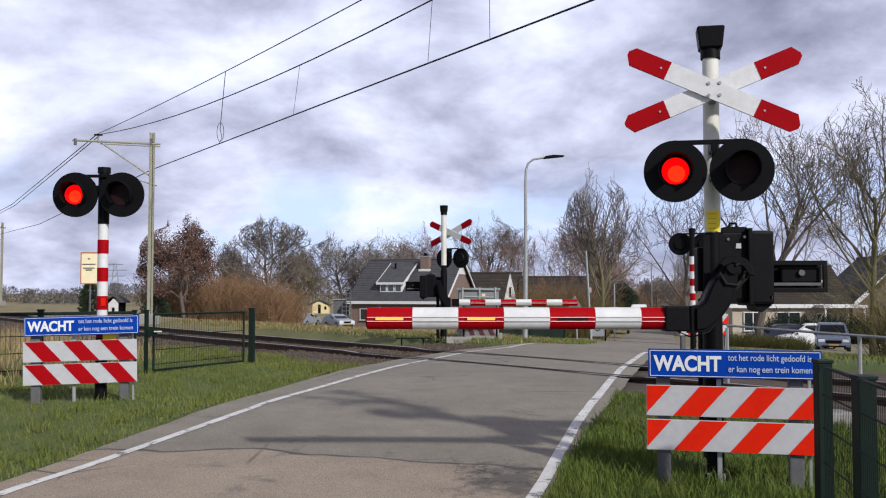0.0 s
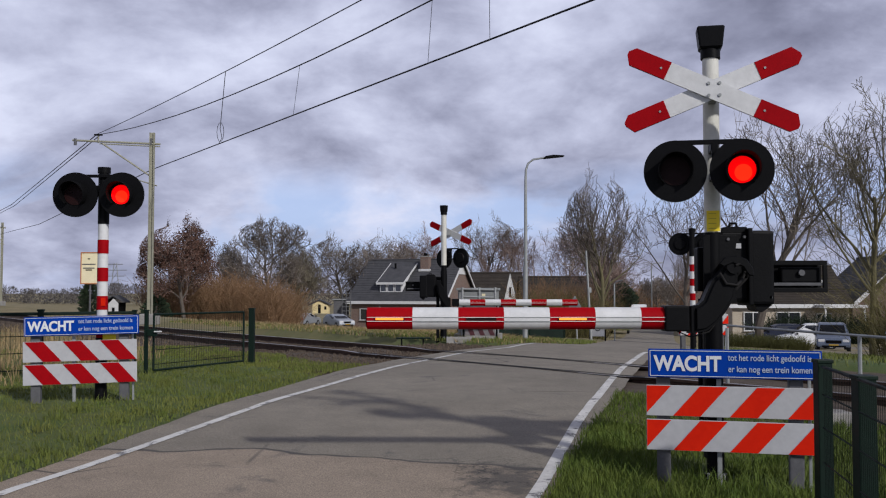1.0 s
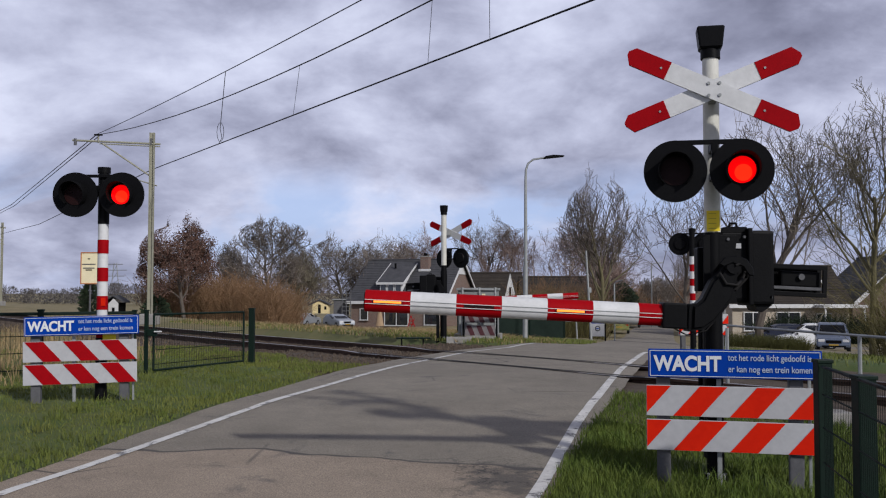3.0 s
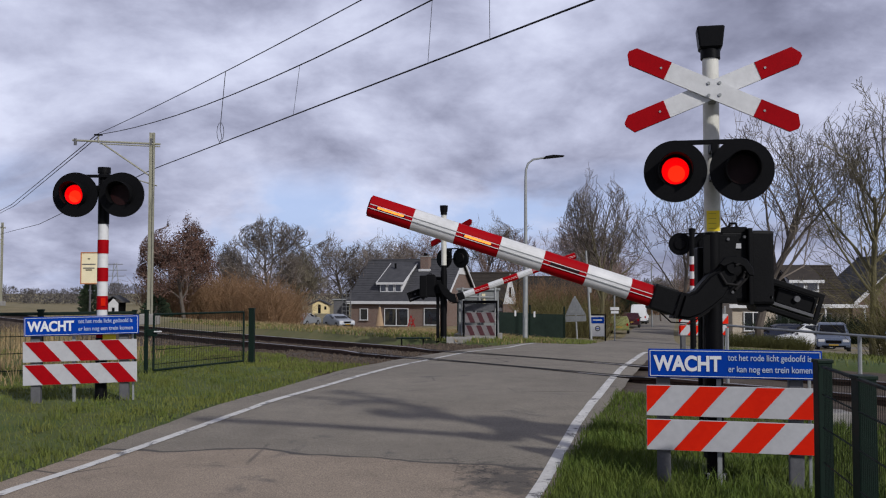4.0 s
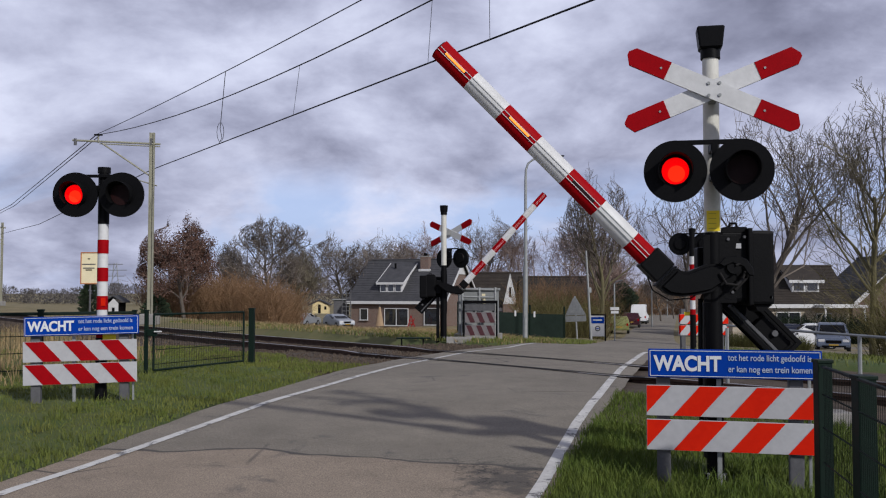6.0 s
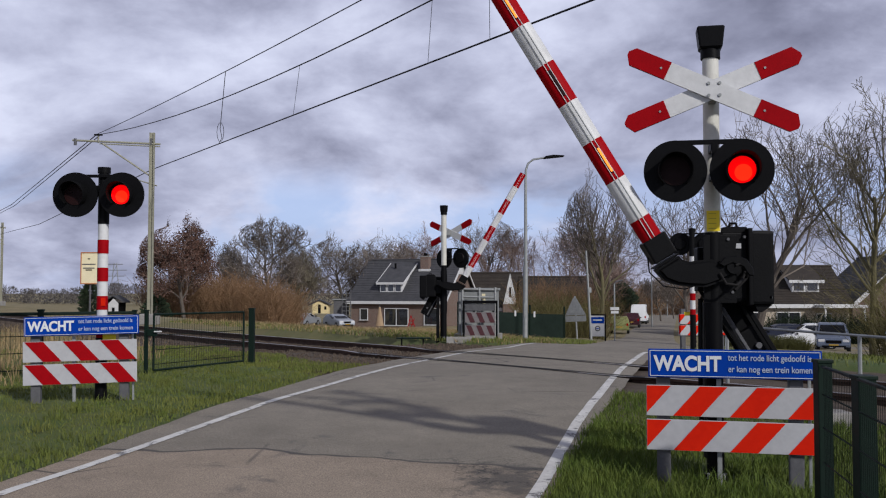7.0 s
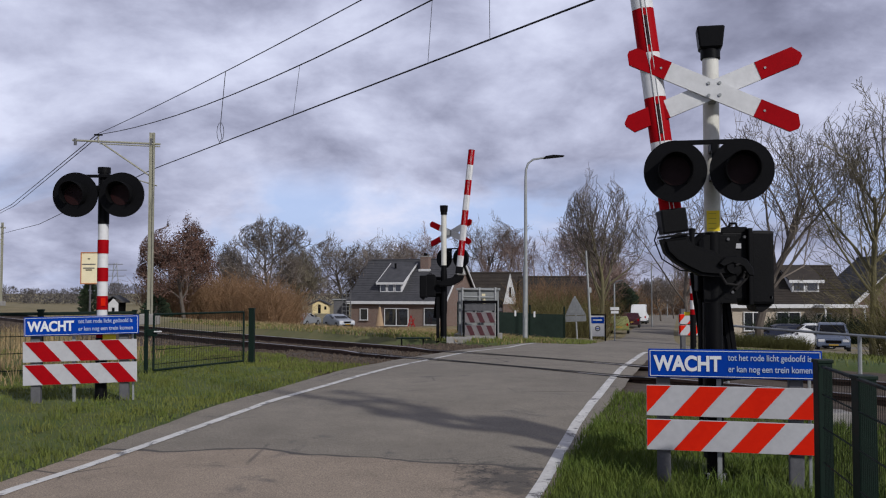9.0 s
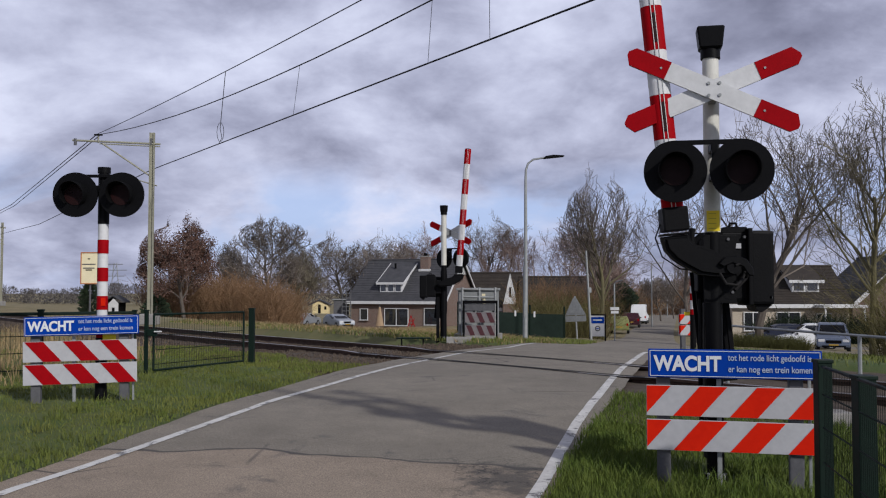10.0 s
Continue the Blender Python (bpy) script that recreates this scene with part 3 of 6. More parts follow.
def crossing_signal(name, m, k, top, lamp_z, cross_z, label, cap_k=1.0, lamp_x=(-0.227, 0.227), cross_x=0.0, tilt=(21.5, -21.5)):
    """Pole with sounder cap, Saint Andrew's cross and two flashing lamps."""
    s = thing(name, m, label, "crossing signal", "crossing signals")
    smooth(part("pole", rod((0, 0, 0.9), (0, 0, top - 0.16), 0.054 * k, n=24), POLE_WHITE, s, "weathered white steel pole"))
    low = rod((0, 0, 0.05), (0, 0, 1.675), 0.058 * k, n=24)
    rod((0, 0, -0.05), (0, 0, 0.06), 0.075, n=24, bm=low)
    smooth(part("pole_foot", low, BLACK, s, "black lower pole with base plate"))
    for i in range(4):
        a = i * math.pi / 2 + 0.78
        part("bolt", rod((0.07 * math.cos(a), 0.07 * math.sin(a), 0.03), (0.07 * math.cos(a), 0.07 * math.sin(a), 0.07), 0.010, n=6), STEEL, s)
    cap = rod((0, 0, top - 0.20), (0, 0, top - 0.13), 0.066 * k, n=20)
    cap2 = slab([(-0.085 * cap_k, -0.075), (0.085 * cap_k, -0.075), (0.105 * cap_k, 0.075), (-0.105 * cap_k, 0.075)], -0.09 * cap_k, 0.09 * cap_k)
    bmesh.ops.bevel(cap2, geom=cap2.edges[:], offset=0.010, segments=1, affect="EDGES")
    bmesh.ops.transform(cap2, matrix=Matrix.Translation((0, 0, top - 0.06)), verts=cap2.verts[:])
    smooth(part("cap_collar", cap, BLACK, s))
    part("sounder", cap2, BLACK, s, "black warning sounder on the pole top")
    part("cross_bracket", box(0, -0.14, cross_z, 0.05, 0.20, 0.12, 0.004), STEEL, s)
    cross_plank(s, tilt[0], cross_x, -0.26, cross_z, 1.20 * k, 0.122 * k)
    cross_plank(s, tilt[1], cross_x, -0.235, cross_z, 1.20 * k, 0.122 * k)
    for dx in (-0.035, 0.035):
        for dz in (-0.04, 0.04):
            part("bolt", rod((dx, -0.268, cross_z + dz), (dx, -0.255, cross_z + dz), 0.011, n=8), STEEL, s)
    arm = box(sum(lamp_x) / 2, -0.24, lamp_z + 0.195 * k, 0.40 * k, 0.03, 0.03, 0.004)
    box(0, -0.13, lamp_z + 0.17 * k, 0.05, 0.24, 0.06, 0.004, bm=arm)
    box(0, -0.13, lamp_z - 0.02, 0.05, 0.24, 0.05, 0.004, bm=arm)
    box(0, -0.24, lamp_z + 0.08 * k, 0.04, 0.03, 0.22 * k, 0.004, bm=arm)
    part("lamp_bracket", arm, BLACK, s)
    gl = lamp_head(s, lamp_x[0] * k, -0.30, lamp_z, 0.202 * k)
    gr = lamp_head(s, lamp_x[1] * k, -0.30, lamp_z, 0.202 * k)
    return s, gl, gr


def striped_signal(m, top, lamp_z, r, label):
    """Plain striped pole with two flashing lamps."""
    s = thing("flashing_signal", m, label, "crossing signal", "crossing signals")
    smooth(part("pole", rod((0, 0, 0.62), (0, 0, 1.78), 0.052, n=24), WHITE, s, "white reflective pole"))
    smooth(part("pole_top", rod((0, 0, 1.775), (0, 0, top), 0.056, n=24), BLACK, s, "black upper pole"))
    smooth(part("pole_cap", rod((0, 0, top - 0.06), (0, 0, top), 0.064, n=20), BLACK, s))
    smooth(part("pole_foot", rod((0, 0, -0.1), (0, 0, 0.625), 0.058, n=24), BLACK, s, "black lower pole"))
    for z in (0.66, 0.975, 1.262, 1.545):
        smooth(part("red_band", rod((0, 0, z - 0.07), (0, 0, z + 0.07), 0.0545, n=24), RED, s, "red reflective band"))
    arm = box(0, -0.07, lamp_z + r * 0.88, 0.34, 0.03, 0.03, 0.004)
    box(0, -0.07, lamp_z + 0.05, 0.13, 0.08, 0.10, 0.01, bm=arm)
    part("lamp_bracket", arm, BLACK, s)
    gl = lamp_head(s, -0.233, -0.15, lamp_z, r)
    gr = lamp_head(s, 0.233, -0.15, lamp_z, r)
    part("sticker", box(0.03, -0.057, 0.985, 0.045, 0.006, 0.08), ORANGE_RED, s, "small orange sticker")
    part("sticker", box(0.10, -0.062, 0.640, 0.13, 0.01, 0.075), YELLOW, s, "yellow label plate")
    return s, gl, gr


def barrier_drive(m, label):
    """The black cast housing that turns the boom."""
    s = thing("barrier_drive", m, label, "barrier machine", "barrier machines")
    part("housing", box(0.245, 0.10, 0.01, 0.165, 0.26, 0.50, 0.022), BLACK, s, "black ribbed side housing")
    part("front_housing", box(0.07, 0.11, 0.02, 0.215, 0.22, 0.49, 0.03), BLACK, s)
    part("seam_rib", box(0.163, 0.085, 0.015, 0.03, 0.27, 0.52, 0.008), BLACK, s)
    lid = slab([(-0.04, 0.24), (0.0, 0.285), (0.16, 0.285), (0.16, 0.24)], 0.0, 0.22)
    bmesh.ops.bevel(lid, geom=lid.edges[:], offset=0.008, segments=1, affect="EDGES")
    part("lid", lid, BLACK, s)
    part("lifting_lug", tube([(0.06, 0.1, 0.28), (0.07, 0.1, 0.315), (0.11, 0.1, 0.315), (0.12, 0.1, 0.28)], 0.01), BLACK, s)
    part("name_plate", box(0.060, -0.006, 0.155, 0.10, 0.012, 0.034, 0.001), FILM_WHITE, s, "pale grey type plate")
    smooth(part("axle_boss", rod((0.01, -0.175, 0.01), (0.01, 0.05, 0.01), 0.045, 0.06, n=24), BLACK, s))
    smooth(part("inspection_cover", rod((0.03, -0.02, -0.155), (0.03, 0.02, -0.155), 0.05, 0.06, n=20), BLACK, s))
    part("cable", tube([(0.02, -0.18, 0.02), (0.09, -0.17, 0.05), (0.13, -0.10, 0.03), (0.14, -0.03, -0.06), (0.06, -0.03, -0.14)], 0.010), RUBBER_AND_GROOVE, s, "black rubber cable")
    part("keel", slab([(0.20, -0.24), (0.32, -0.24), (0.25, -0.29), (0.22, -0.28)], 0.0, 0.2), BLACK, s)
    part("back_plate", box(-0.035, -0.012, 0.0, 0.22, 0.012, 0.46, 0.004), BLACK, s)
    part("mounting_clamp", box(-0.06, 0.13, 0.0, 0.20, 0.10, 0.30, 0.01), BLACK, s)
    part("support_post", box(-0.085, 0.10, -0.75, 0.075, 0.07, 1.05, 0.010), BLACK, s)
    part("conduit", tube([(-0.15, 0.06, -0.2), (-0.155, 0.06, -0.7), (-0.15, 0.06, -1.2)], 0.016), BLACK, s)
    # cast rocker over the axle, cover screws and a drain lug
    rocker = slab([(-0.09, 0.03), (-0.05, 0.075), (0.03, 0.085), (0.095, 0.06), (0.135, 0.0), (0.14, -0.05), (0.105, -0.045), (0.07, 0.01), (0.0, 0.035), (-0.06, 0.01)], -0.185, -0.16)
    bmesh.ops.bevel(rocker, geom=rocker.edges[:], offset=0.006, segments=1, affect="EDGES")
    part("rocker", rocker, BLACK, s, "black cast rocker")
    part("cable", tube([(-0.08, -0.165, -0.03), (-0.04, -0.17, -0.10), (0.03, -0.165, -0.11), (0.09, -0.10, -0.07), (0.13, -0.02, -0.02)], 0.009), RUBBER_AND_GROOVE, s, "black rubber cable")
    for x, z in ((0.02, 0.20), (0.13, 0.215), (0.30, -0.19), (0.045, -0.155)):
        smooth(part("screw", rod((x, -0.03, z), (x, 0.0, z), 0.010, n=8), POST_GREY, s))
    return s


def barrier_boom(m, sections, seg, first, flip, label, lamps, red_first=True, drop=-0.328):
    """Boom, bent cast arm and counterweight, about the axle; flip = -1 points it the other way."""
    s = thing("barrier_boom", m, label, "barrier boom", "barrier booms")
    x = -0.405
    glow = {}
    for i in range(sections):
        ln = first if i == 0 else seg
        red = (i % 2 == 0) == red_first
        b = bmesh.new()
        n = 20
        ring = []
        for xx in (x, x - ln):
            ring.append([b.verts.new((flip * xx, math.cos(a) * 0.062, drop + math.sin(a) * 0.0725)) for a in [k * math.tau / n for k in range(n)]])
        for k in range(n):
            b.faces.new((ring[0][k], ring[0][(k + 1) % n], ring[1][(k + 1) % n], ring[1][k]))
        b.faces.new(ring[0])
        b.faces.new(ring[1][::-1])
        bmesh.ops.recalc_face_normals(b, faces=b.faces[:])
        sec = smooth(part("red_section" if red else "white_section", b, RED if red else WHITE, s), 50)
        mid = flip * (x - ln / 2)
        for dz in (-0.014, 0.012):
            part("seam_strip", box(mid, -0.0625, drop + dz - 0.004, ln - 0.004, 0.006, 0.004), WHITE if red else STEEL, sec)
        if red and i in lamps:
            part("lamp_slot", box(mid, -0.0615, drop - 0.003, ln * 0.66, 0.012, 0.018, 0.002), LENS_OFF, sec, "dark lamp slot")
            g = part("light", box(0, 0, 0, ln * 0.60, 0.006, 0.013, 0.001), STRIP_GLOW, sec, "glowing orange warning light")
            g["out"], g["back"] = (mid, -0.069, drop - 0.003), (mid, 0.0, drop - 0.003)
            g.location = g["out"]
            glow[i] = g
        x -= ln
    part("end_cap", rod((flip * x, 0, drop), (flip * (x - 0.006), 0, drop), 0.06, n=20), BLACK, s)
    sock = box(flip * -0.36, 0, drop, 0.16, 0.15, 0.17, 0.012)
    part("socket", sock, BLACK, s, "black clamp socket")
    # flat curved casting from the socket up to the axle
    pts = [(-0.25, -0.247), (-0.212, -0.238), (-0.18, -0.208), (-0.155, -0.15), (-0.125, -0.085), (-0.070, -0.025), (-0.025, 0.03), (0.03, 0.03),
           (0.050, -0.02), (0.040, -0.11), (0.020, -0.20), (-0.035, -0.285), (-0.09, -0.355), (-0.158, -0.408), (-0.25, -0.425)]
    arm = slab([(flip * a, c * drop / -0.328) for a, c in pts], -0.065, 0.065)
    bmesh.ops.bevel(arm, geom=[e for e in arm.edges if abs(e.verts[0].co.y - e.verts[1].co.y) < 1e-6], offset=0.022, segments=3, affect="EDGES")
    smooth(part("bent_arm", arm, BLACK, s, "black cast bent arm"))
    part("flange", box(flip * -0.262, 0, drop - 0.008, 0.012, 0.135, 0.182, 0.003), BLACK, s)
    part("cable", tube([(flip * -0.34, 0.03, drop - 0.085), (flip * -0.25, 0.04, drop - 0.125), (flip * -0.12, 0.05, drop - 0.09), (flip * -0.03, 0.05, drop + 0.02), (flip * 0.0, 0.05, drop + 0.16)], 0.005, 6), RUBBER_AND_GROOVE, s, "thin black supply cable")
    part("axle", rod((0, 0, 0), (0, 0.34, 0), 0.04, n=16), BLACK, s)
    for y0 in (0.29, 0.40):
        f = bmesh.new()
        box(flip * 0.385, y0, 0.048, 0.77, 0.02, 0.032, 0.003, bm=f)
        box(flip * 0.385, y0, -0.141, 0.77, 0.02, 0.032, 0.003, bm=f)
        box(flip * 0.755, y0, -0.047, 0.03, 0.02, 0.16, 0.003, bm=f)
        box(flip * 0.05, y0, -0.047, 0.10, 0.02, 0.16, 0.003, bm=f)
        part("counterweight_arm", f, BLACK, s)
    part("counterweight", box(flip * 0.60, 0.36, -0.035, 0.27, 0.07, 0.11, 0.012), BLACK, s, "black counterweight block")
    part("stiffener_bar", box(flip * 0.50, 0.335, -0.10, 0.50, 0.09, 0.022, 0.004), POST_GREY, s, "dull grey stiffener bar")
    part("weight_bolt", rod((flip * 0.60, 0.30, -0.02), (flip * 0.60, 0.34, -0.02), 0.022, n=10), POST_GREY, s)
    part("counterweight_shield", box(flip * 0.42, 0.42, -0.047, 0.66, 0.008, 0.20, 0.003), BLACK_MATT, s)
    return s, glow


def warning_fence(m, width, slant, texts, label, panel_h=0.202, gap=0.024, sign_h=0.188, posts=True):
    """Two striped panels and a blue sign on short posts."""
    s = thing("warning_fence", m, label, "warning sign", "warning fences")
    z0 = 0.22
    for i in range(2):
        zc = z0 + panel_h / 2 + i * (panel_h + gap)
        pan = part("striped_panel", box(0, 0, zc, width, 0.024, panel_h, 0.004), FILM_WHITE, s, "white panel with slanted red stripes")
        for j in range(-1, 5):
            lo = -width / 2 + 0.174 + (j - 1) * 0.36 if slant > 0 else -width / 2 + 0.015 + j * 0.355
            a = 0.172
            q = [(lo, zc - panel_h / 2 + 0.003), (lo + 0.174, zc - panel_h / 2 + 0.003), (lo + 0.174 + a, zc + panel_h / 2 - 0.003), (lo + a, zc + panel_h / 2 - 0.003)]
            if slant < 0:
                q = [(lo + a, zc - panel_h / 2 + 0.003), (lo + a + 0.174, zc - panel_h / 2 + 0.003), (lo + 0.174, zc + panel_h / 2 - 0.003), (lo, zc + panel_h / 2 - 0.003)]
            q = clip_x(q, -width / 2 + 0.003, width / 2 - 0.003)
            if len(q) > 2:
                part("red_stripe", slab(q, -0.0155, -0.010), ORANGE_RED if slant > 0 else RED, pan)
    zs = z0 + 2 * panel_h + gap + 0.055 + sign_h / 2
    if texts:
        plate = box(0.02, -0.03, zs, width + 0.01, 0.02, sign_h, 0.008)
        sign = part("blue_sign", plate, BLUE, s, "blue enamel sign with white Dutch warning text")
        rim = bmesh.new()
        for dz in (-1, 1):
            box(0.02, -0.0415, zs + dz * (sign_h / 2 - 0.011), width - 0.02, 0.003, 0.004, bm=rim)
        for dx in (-1, 1):
            box(0.02 + dx * (width / 2 - 0.008), -0.0415, zs, 0.004, 0.003, sign_h - 0.02, bm=rim)
        part("sign_border", rim, WHITE, sign, "thin white border line")
        lettering("sign_word", "WACHT", -width / 2 + 0.055, -0.0425, zs - 0.045, 0.135, LETTER, sign, 0.005, 0.435)
        lettering("sign_line", "tot het rode licht gedoofd is", -width / 2 + 0.525, -0.0425, zs + 0.024, 0.058, LETTER_DIM, sign, 0.0006, 0.515)
        lettering("sign_line", "er kan nog een trein komen", -width / 2 + 0.525, -0.0425, zs - 0.05, 0.058, LETTER_DIM, sign, 0.0006, 0.515)
    if posts:
        for x in (-width / 2 + 0.11, width / 2 - 0.13):
            part("post", box(x, 0.06, 0.26, 0.09, 0.09, 0.98, 0.008), POST_GREY, s, "dark grey square post")
        part("thin_post", box(-0.07, 0.05, 0.24, 0.03, 0.03, 0.9, 0.003), STEEL, s)
        part("thin_post", box(width / 2 - 0.045, 0.05, 0.30, 0.02, 0.02, 1.0, 0.003), STEEL, s)
        for i in range(2):
            part("clamp_rail", box(0, 0.025, z0 + panel_h / 2 + i * (panel_h + gap), width * 0.94, 0.025, 0.04, 0.003), STEEL, s)
    return s


BOOM_TURN = [(0.0, 0.0), (2.70, 0.0), (2.85, 1.0), (3.1, 4.4), (3.4, 8.8), (3.8, 14.7), (4.0, 17.8), (4.5, 24.7), (5.0, 32.0), (5.5, 39.0), (6.2, 47.8), (6.8, 55.7), (7.0, 58.6),
             (7.5, 64.5), (8.0, 70.7), (8.5, 77.1), (8.8, 80.8), (9.05, 83.2), (9.35, 84.3), (10.0, 84.5)]
FAR_TURN = [(0.0, 0.0), (2.70, 0.0), (2.85, 1.0), (3.1, 4.6), (3.4, 9.7), (3.8, 16.0), (4.0, 19.5), (4.5, 26.8), (5.0, 34.4), (5.5, 41.6), (6.2, 50.6), (6.8, 58.0), (7.0, 60.4),
            (7.5, 66.8), (8.0, 72.5), (8.5, 79.0), (8.8, 82.3), (9.05, 84.5), (9.35, 85.4), (10.0, 85.6)]
PIVOT = Vector((1.894, 6.30, 1.2375))
FAR_PIVOT = Vector((-0.08, 21.3, 1.265))
SIGNAL, SIG_L, SIG_R = crossing_signal("crossing_signal", pose(1.825, 6.42, -0.19, 0, 0, -11), 1.0, 3.06, 2.06, 2.60,
                                       "white pole with red and white cross and two lamps", 0.88, (-0.256, 0.162), -0.012, (25.3, -21.5))
part("sticker", box(0, -0.056, 1.75, 0.085, 0.004, 0.14, 0.001), YELLOW, SIGNAL, "yellow sticker with unreadable small print")
PRINT = surface("faded_print", (0.42, 0.33, 0.03))
for i in range(4):
    part("print_bar", box(-0.005, -0.0595, 1.70 + i * 0.033, 0.05, 0.002, 0.004), PRINT, SIGNAL)
DRIVE = barrier_drive(pose(PIVOT.x, PIVOT.y + 0.09, PIVOT.z), "black cast barrier machine beside the signal pole")
BOOM, BOOM_LIGHTS = barrier_boom(pose(*PIVOT), 7, 0.3005, 0.187, 1, "red and white striped boom with black counterweight", (2, 4, 6))
FENCE = warning_fence(pose(1.885, 6.27, -0.185, 0, 0, -14.2), 1.078, 1, True, "blue warning sign above red and white striped panels")
LEFT, LEFT_L, LEFT_R = striped_signal(pose(-3.46, 9.66, 0.0, 0, 0, 0), 2.355, 2.061, 0.225, "red and white striped pole with two flashing lamps")
LEFT_FENCE = warning_fence(pose(-3.595, 9.49, -0.045, 0, -1.2, 11), 1.075, -1, True, "blue warning sign above striped panels on grass verge")

FAR_SIGNAL, _, _ = crossing_signal("crossing_signal", pose(0.02, 21.5, 0.02, 0, 0, 138), 1.12, 3.02, 1.84, 2.42, "white pole with cross and lamps seen from behind", 0.72)
part("lower_sleeve", rod((0, 0, 0.6), (0, 0, 1.55), 0.075, n=16), BLACK, FAR_SIGNAL)
FAR_DRIVE = barrier_drive(pose(FAR_PIVOT.x - 0.12, FAR_PIVOT.y + 0.3, FAR_PIVOT.z - 0.06, 0, 0, 180), "black barrier machine on the far roadside")
FAR_BOOM, _ = barrier_boom(pose(*FAR_PIVOT), 8, 0.343, 0.28, -1, "red and white striped boom of the far barrier", (), False, -0.41)
RIGHT_FAR, _, _ = striped_signal(pose(4.935, 18.8, 0.02, 0, 0, 165), 2.33, 2.03, 0.225, "striped pole with two lamps seen from behind")
FAR_FENCE = warning_fence(pose(5.25, 19.2, 0.0, 0, 0, 8), 1.05, 1, False, "red and white striped panels beside the far pole")


ground_and_road()
railway()


# ---- overhead line ----
def catenary_mast(x, y, h, arm, label):
    s = thing("catenary_mast", pose(x, y, -0.05, 0, 0, 0), label, "mast", "catenary masts")
    b = bmesh.new()
    for dx in (-0.075, 0.075):
        box(dx, 0, h / 2, 0.02, 0.16, h, bm=b)
    box(0, 0, h / 2, 0.14, 0.02, h, bm=b)
    part("column", b, MAST, s, "green-grey steel column")
    part("footing", box(0, 0, 0.15, 0.6, 0.6, 0.4, 0.03), CONCRETE, s)
    d = Vector(arm)
    z = h - 0.38
    bar = rod((0.3, 0, z - 0.05), (-2.95, 0, z + 0.10), 0.04, n=8)
    rod((0.3, 0, z - 0.14), (-1.95, 0, z - 0.03), 0.022, n=6, bm=bar)
    part("cross_arm", bar, MAST, s)
    part("brace", rod((-0.05, 0, h - 1.62), (-1.85, 0, z - 0.02), 0.03, n=8), MAST, s)
    part("registration_arm", rod((0.2, 0, h - 1.98), (-1.2, 0, h - 1.55), 0.022, n=6), MAST, s)
    part("wire_saddle", box(-2.0, 0, h - 0.08, 0.30, 0.08, 0.06, 0.01), BLACK, s)
    part("saddle_post", rod((-2.0, 0, z), (-2.0, 0, h - 0.06), 0.03, n=6), MAST, s)
    for dx in (-2.85, -0.05):
        part("insulator", rod((dx, 0, z - 0.08), (dx, 0, z + 0.16), 0.06, n=8), POST_GREY, s)
    return s


def wire(name, a, b, sag, r, label, n=24, thingless=None):
    a, b = Vector(a), Vector(b)
    pts = [a.lerp(b, i / n) - Vector((0, 0, sag * 4 * (i / n) * (1 - i / n))) for i in range(n + 1)]
    ob = part(name, tube(pts, r, 5), WIRE, thingless)
    if not thingless:
        tagged(ob, label, "cable")
    return pts


def overhead_line():
    catenary_mast(-10.78, 35, 7.05, (-1, 0, 0), "tall green-grey steel mast carrying the overhead wires")
    catenary_mast(-39.5, 85, 7.4, (-1, 0, 0), "distant steel mast beside the railway track")
    line = thing("overhead_line", Matrix(), "dark overhead railway wires with thin droppers", "overhead wires")
    # each wire runs from the mast's arm over the road and on past the camera
    def span(name, far, over, r, sag):
        far, over = Vector(far), Vector(over)
        def point(k):
            return over + (far - over) * k - Vector((0, 0, sag * 4 * k * (1 - k)))
        part(name, tube([point(-0.6 + 0.1 * i) for i in range(17)], r, 6), WIRE, line)
        return point
    contact = span("contact_wire", CONTACT[0], CONTACT[1], 0.016, 0.0)
    carrier = span("messenger_wire", CARRIER[0], CARRIER[1], 0.013, 0.36)
    feeder = span("feeder_wire", FEEDER[0], FEEDER[1], 0.011, 0.07)
    for kc, km in DROPPERS:
        part("dropper", tube([contact(kc), carrier(km)], 0.0045, 4), WIRE, line)
    a, b = contact(0.68), feeder(0.34)
    part("stitch_wire", tube([a, a.lerp(b, 0.1) + Vector((0.08, 0, 0)), a.lerp(b, 0.25), b], 0.009, 4), WIRE, line)
    part("stitch_loop", tube([a.lerp(b, 0.3) + Vector((0.1 * math.cos(t), 0, 0.28 * math.sin(t) - 0.2)) for t in [i * 0.63 for i in range(11)]], 0.008, 4), WIRE, line)
    for far, to in ((CONTACT[0], (-40.5, 85, 6.1)), (CARRIER[0], (-41.6, 85, 7.2)), (FEEDER[0], (-41.9, 85, 7.3))):
        part("far_wire", tube([far, Vector(far).lerp(Vector(to), 0.5) - Vector((0, 0, 0.5)), to], 0.018, 5), WIRE, line)


CONTACT = ((-11.06, 36.0, 5.766), (2.148, 13.4, 5.259))
CARRIER = ((-12.75, 35.2, 6.98), (-0.179, 15.6, 5.945))
FEEDER = ((-12.9, 35.2, 6.98), (-1.475, 17.0, 6.381))
DROPPERS = ((0.184, 0.0), (0.4447, 0.229), (0.1032, -0.07))


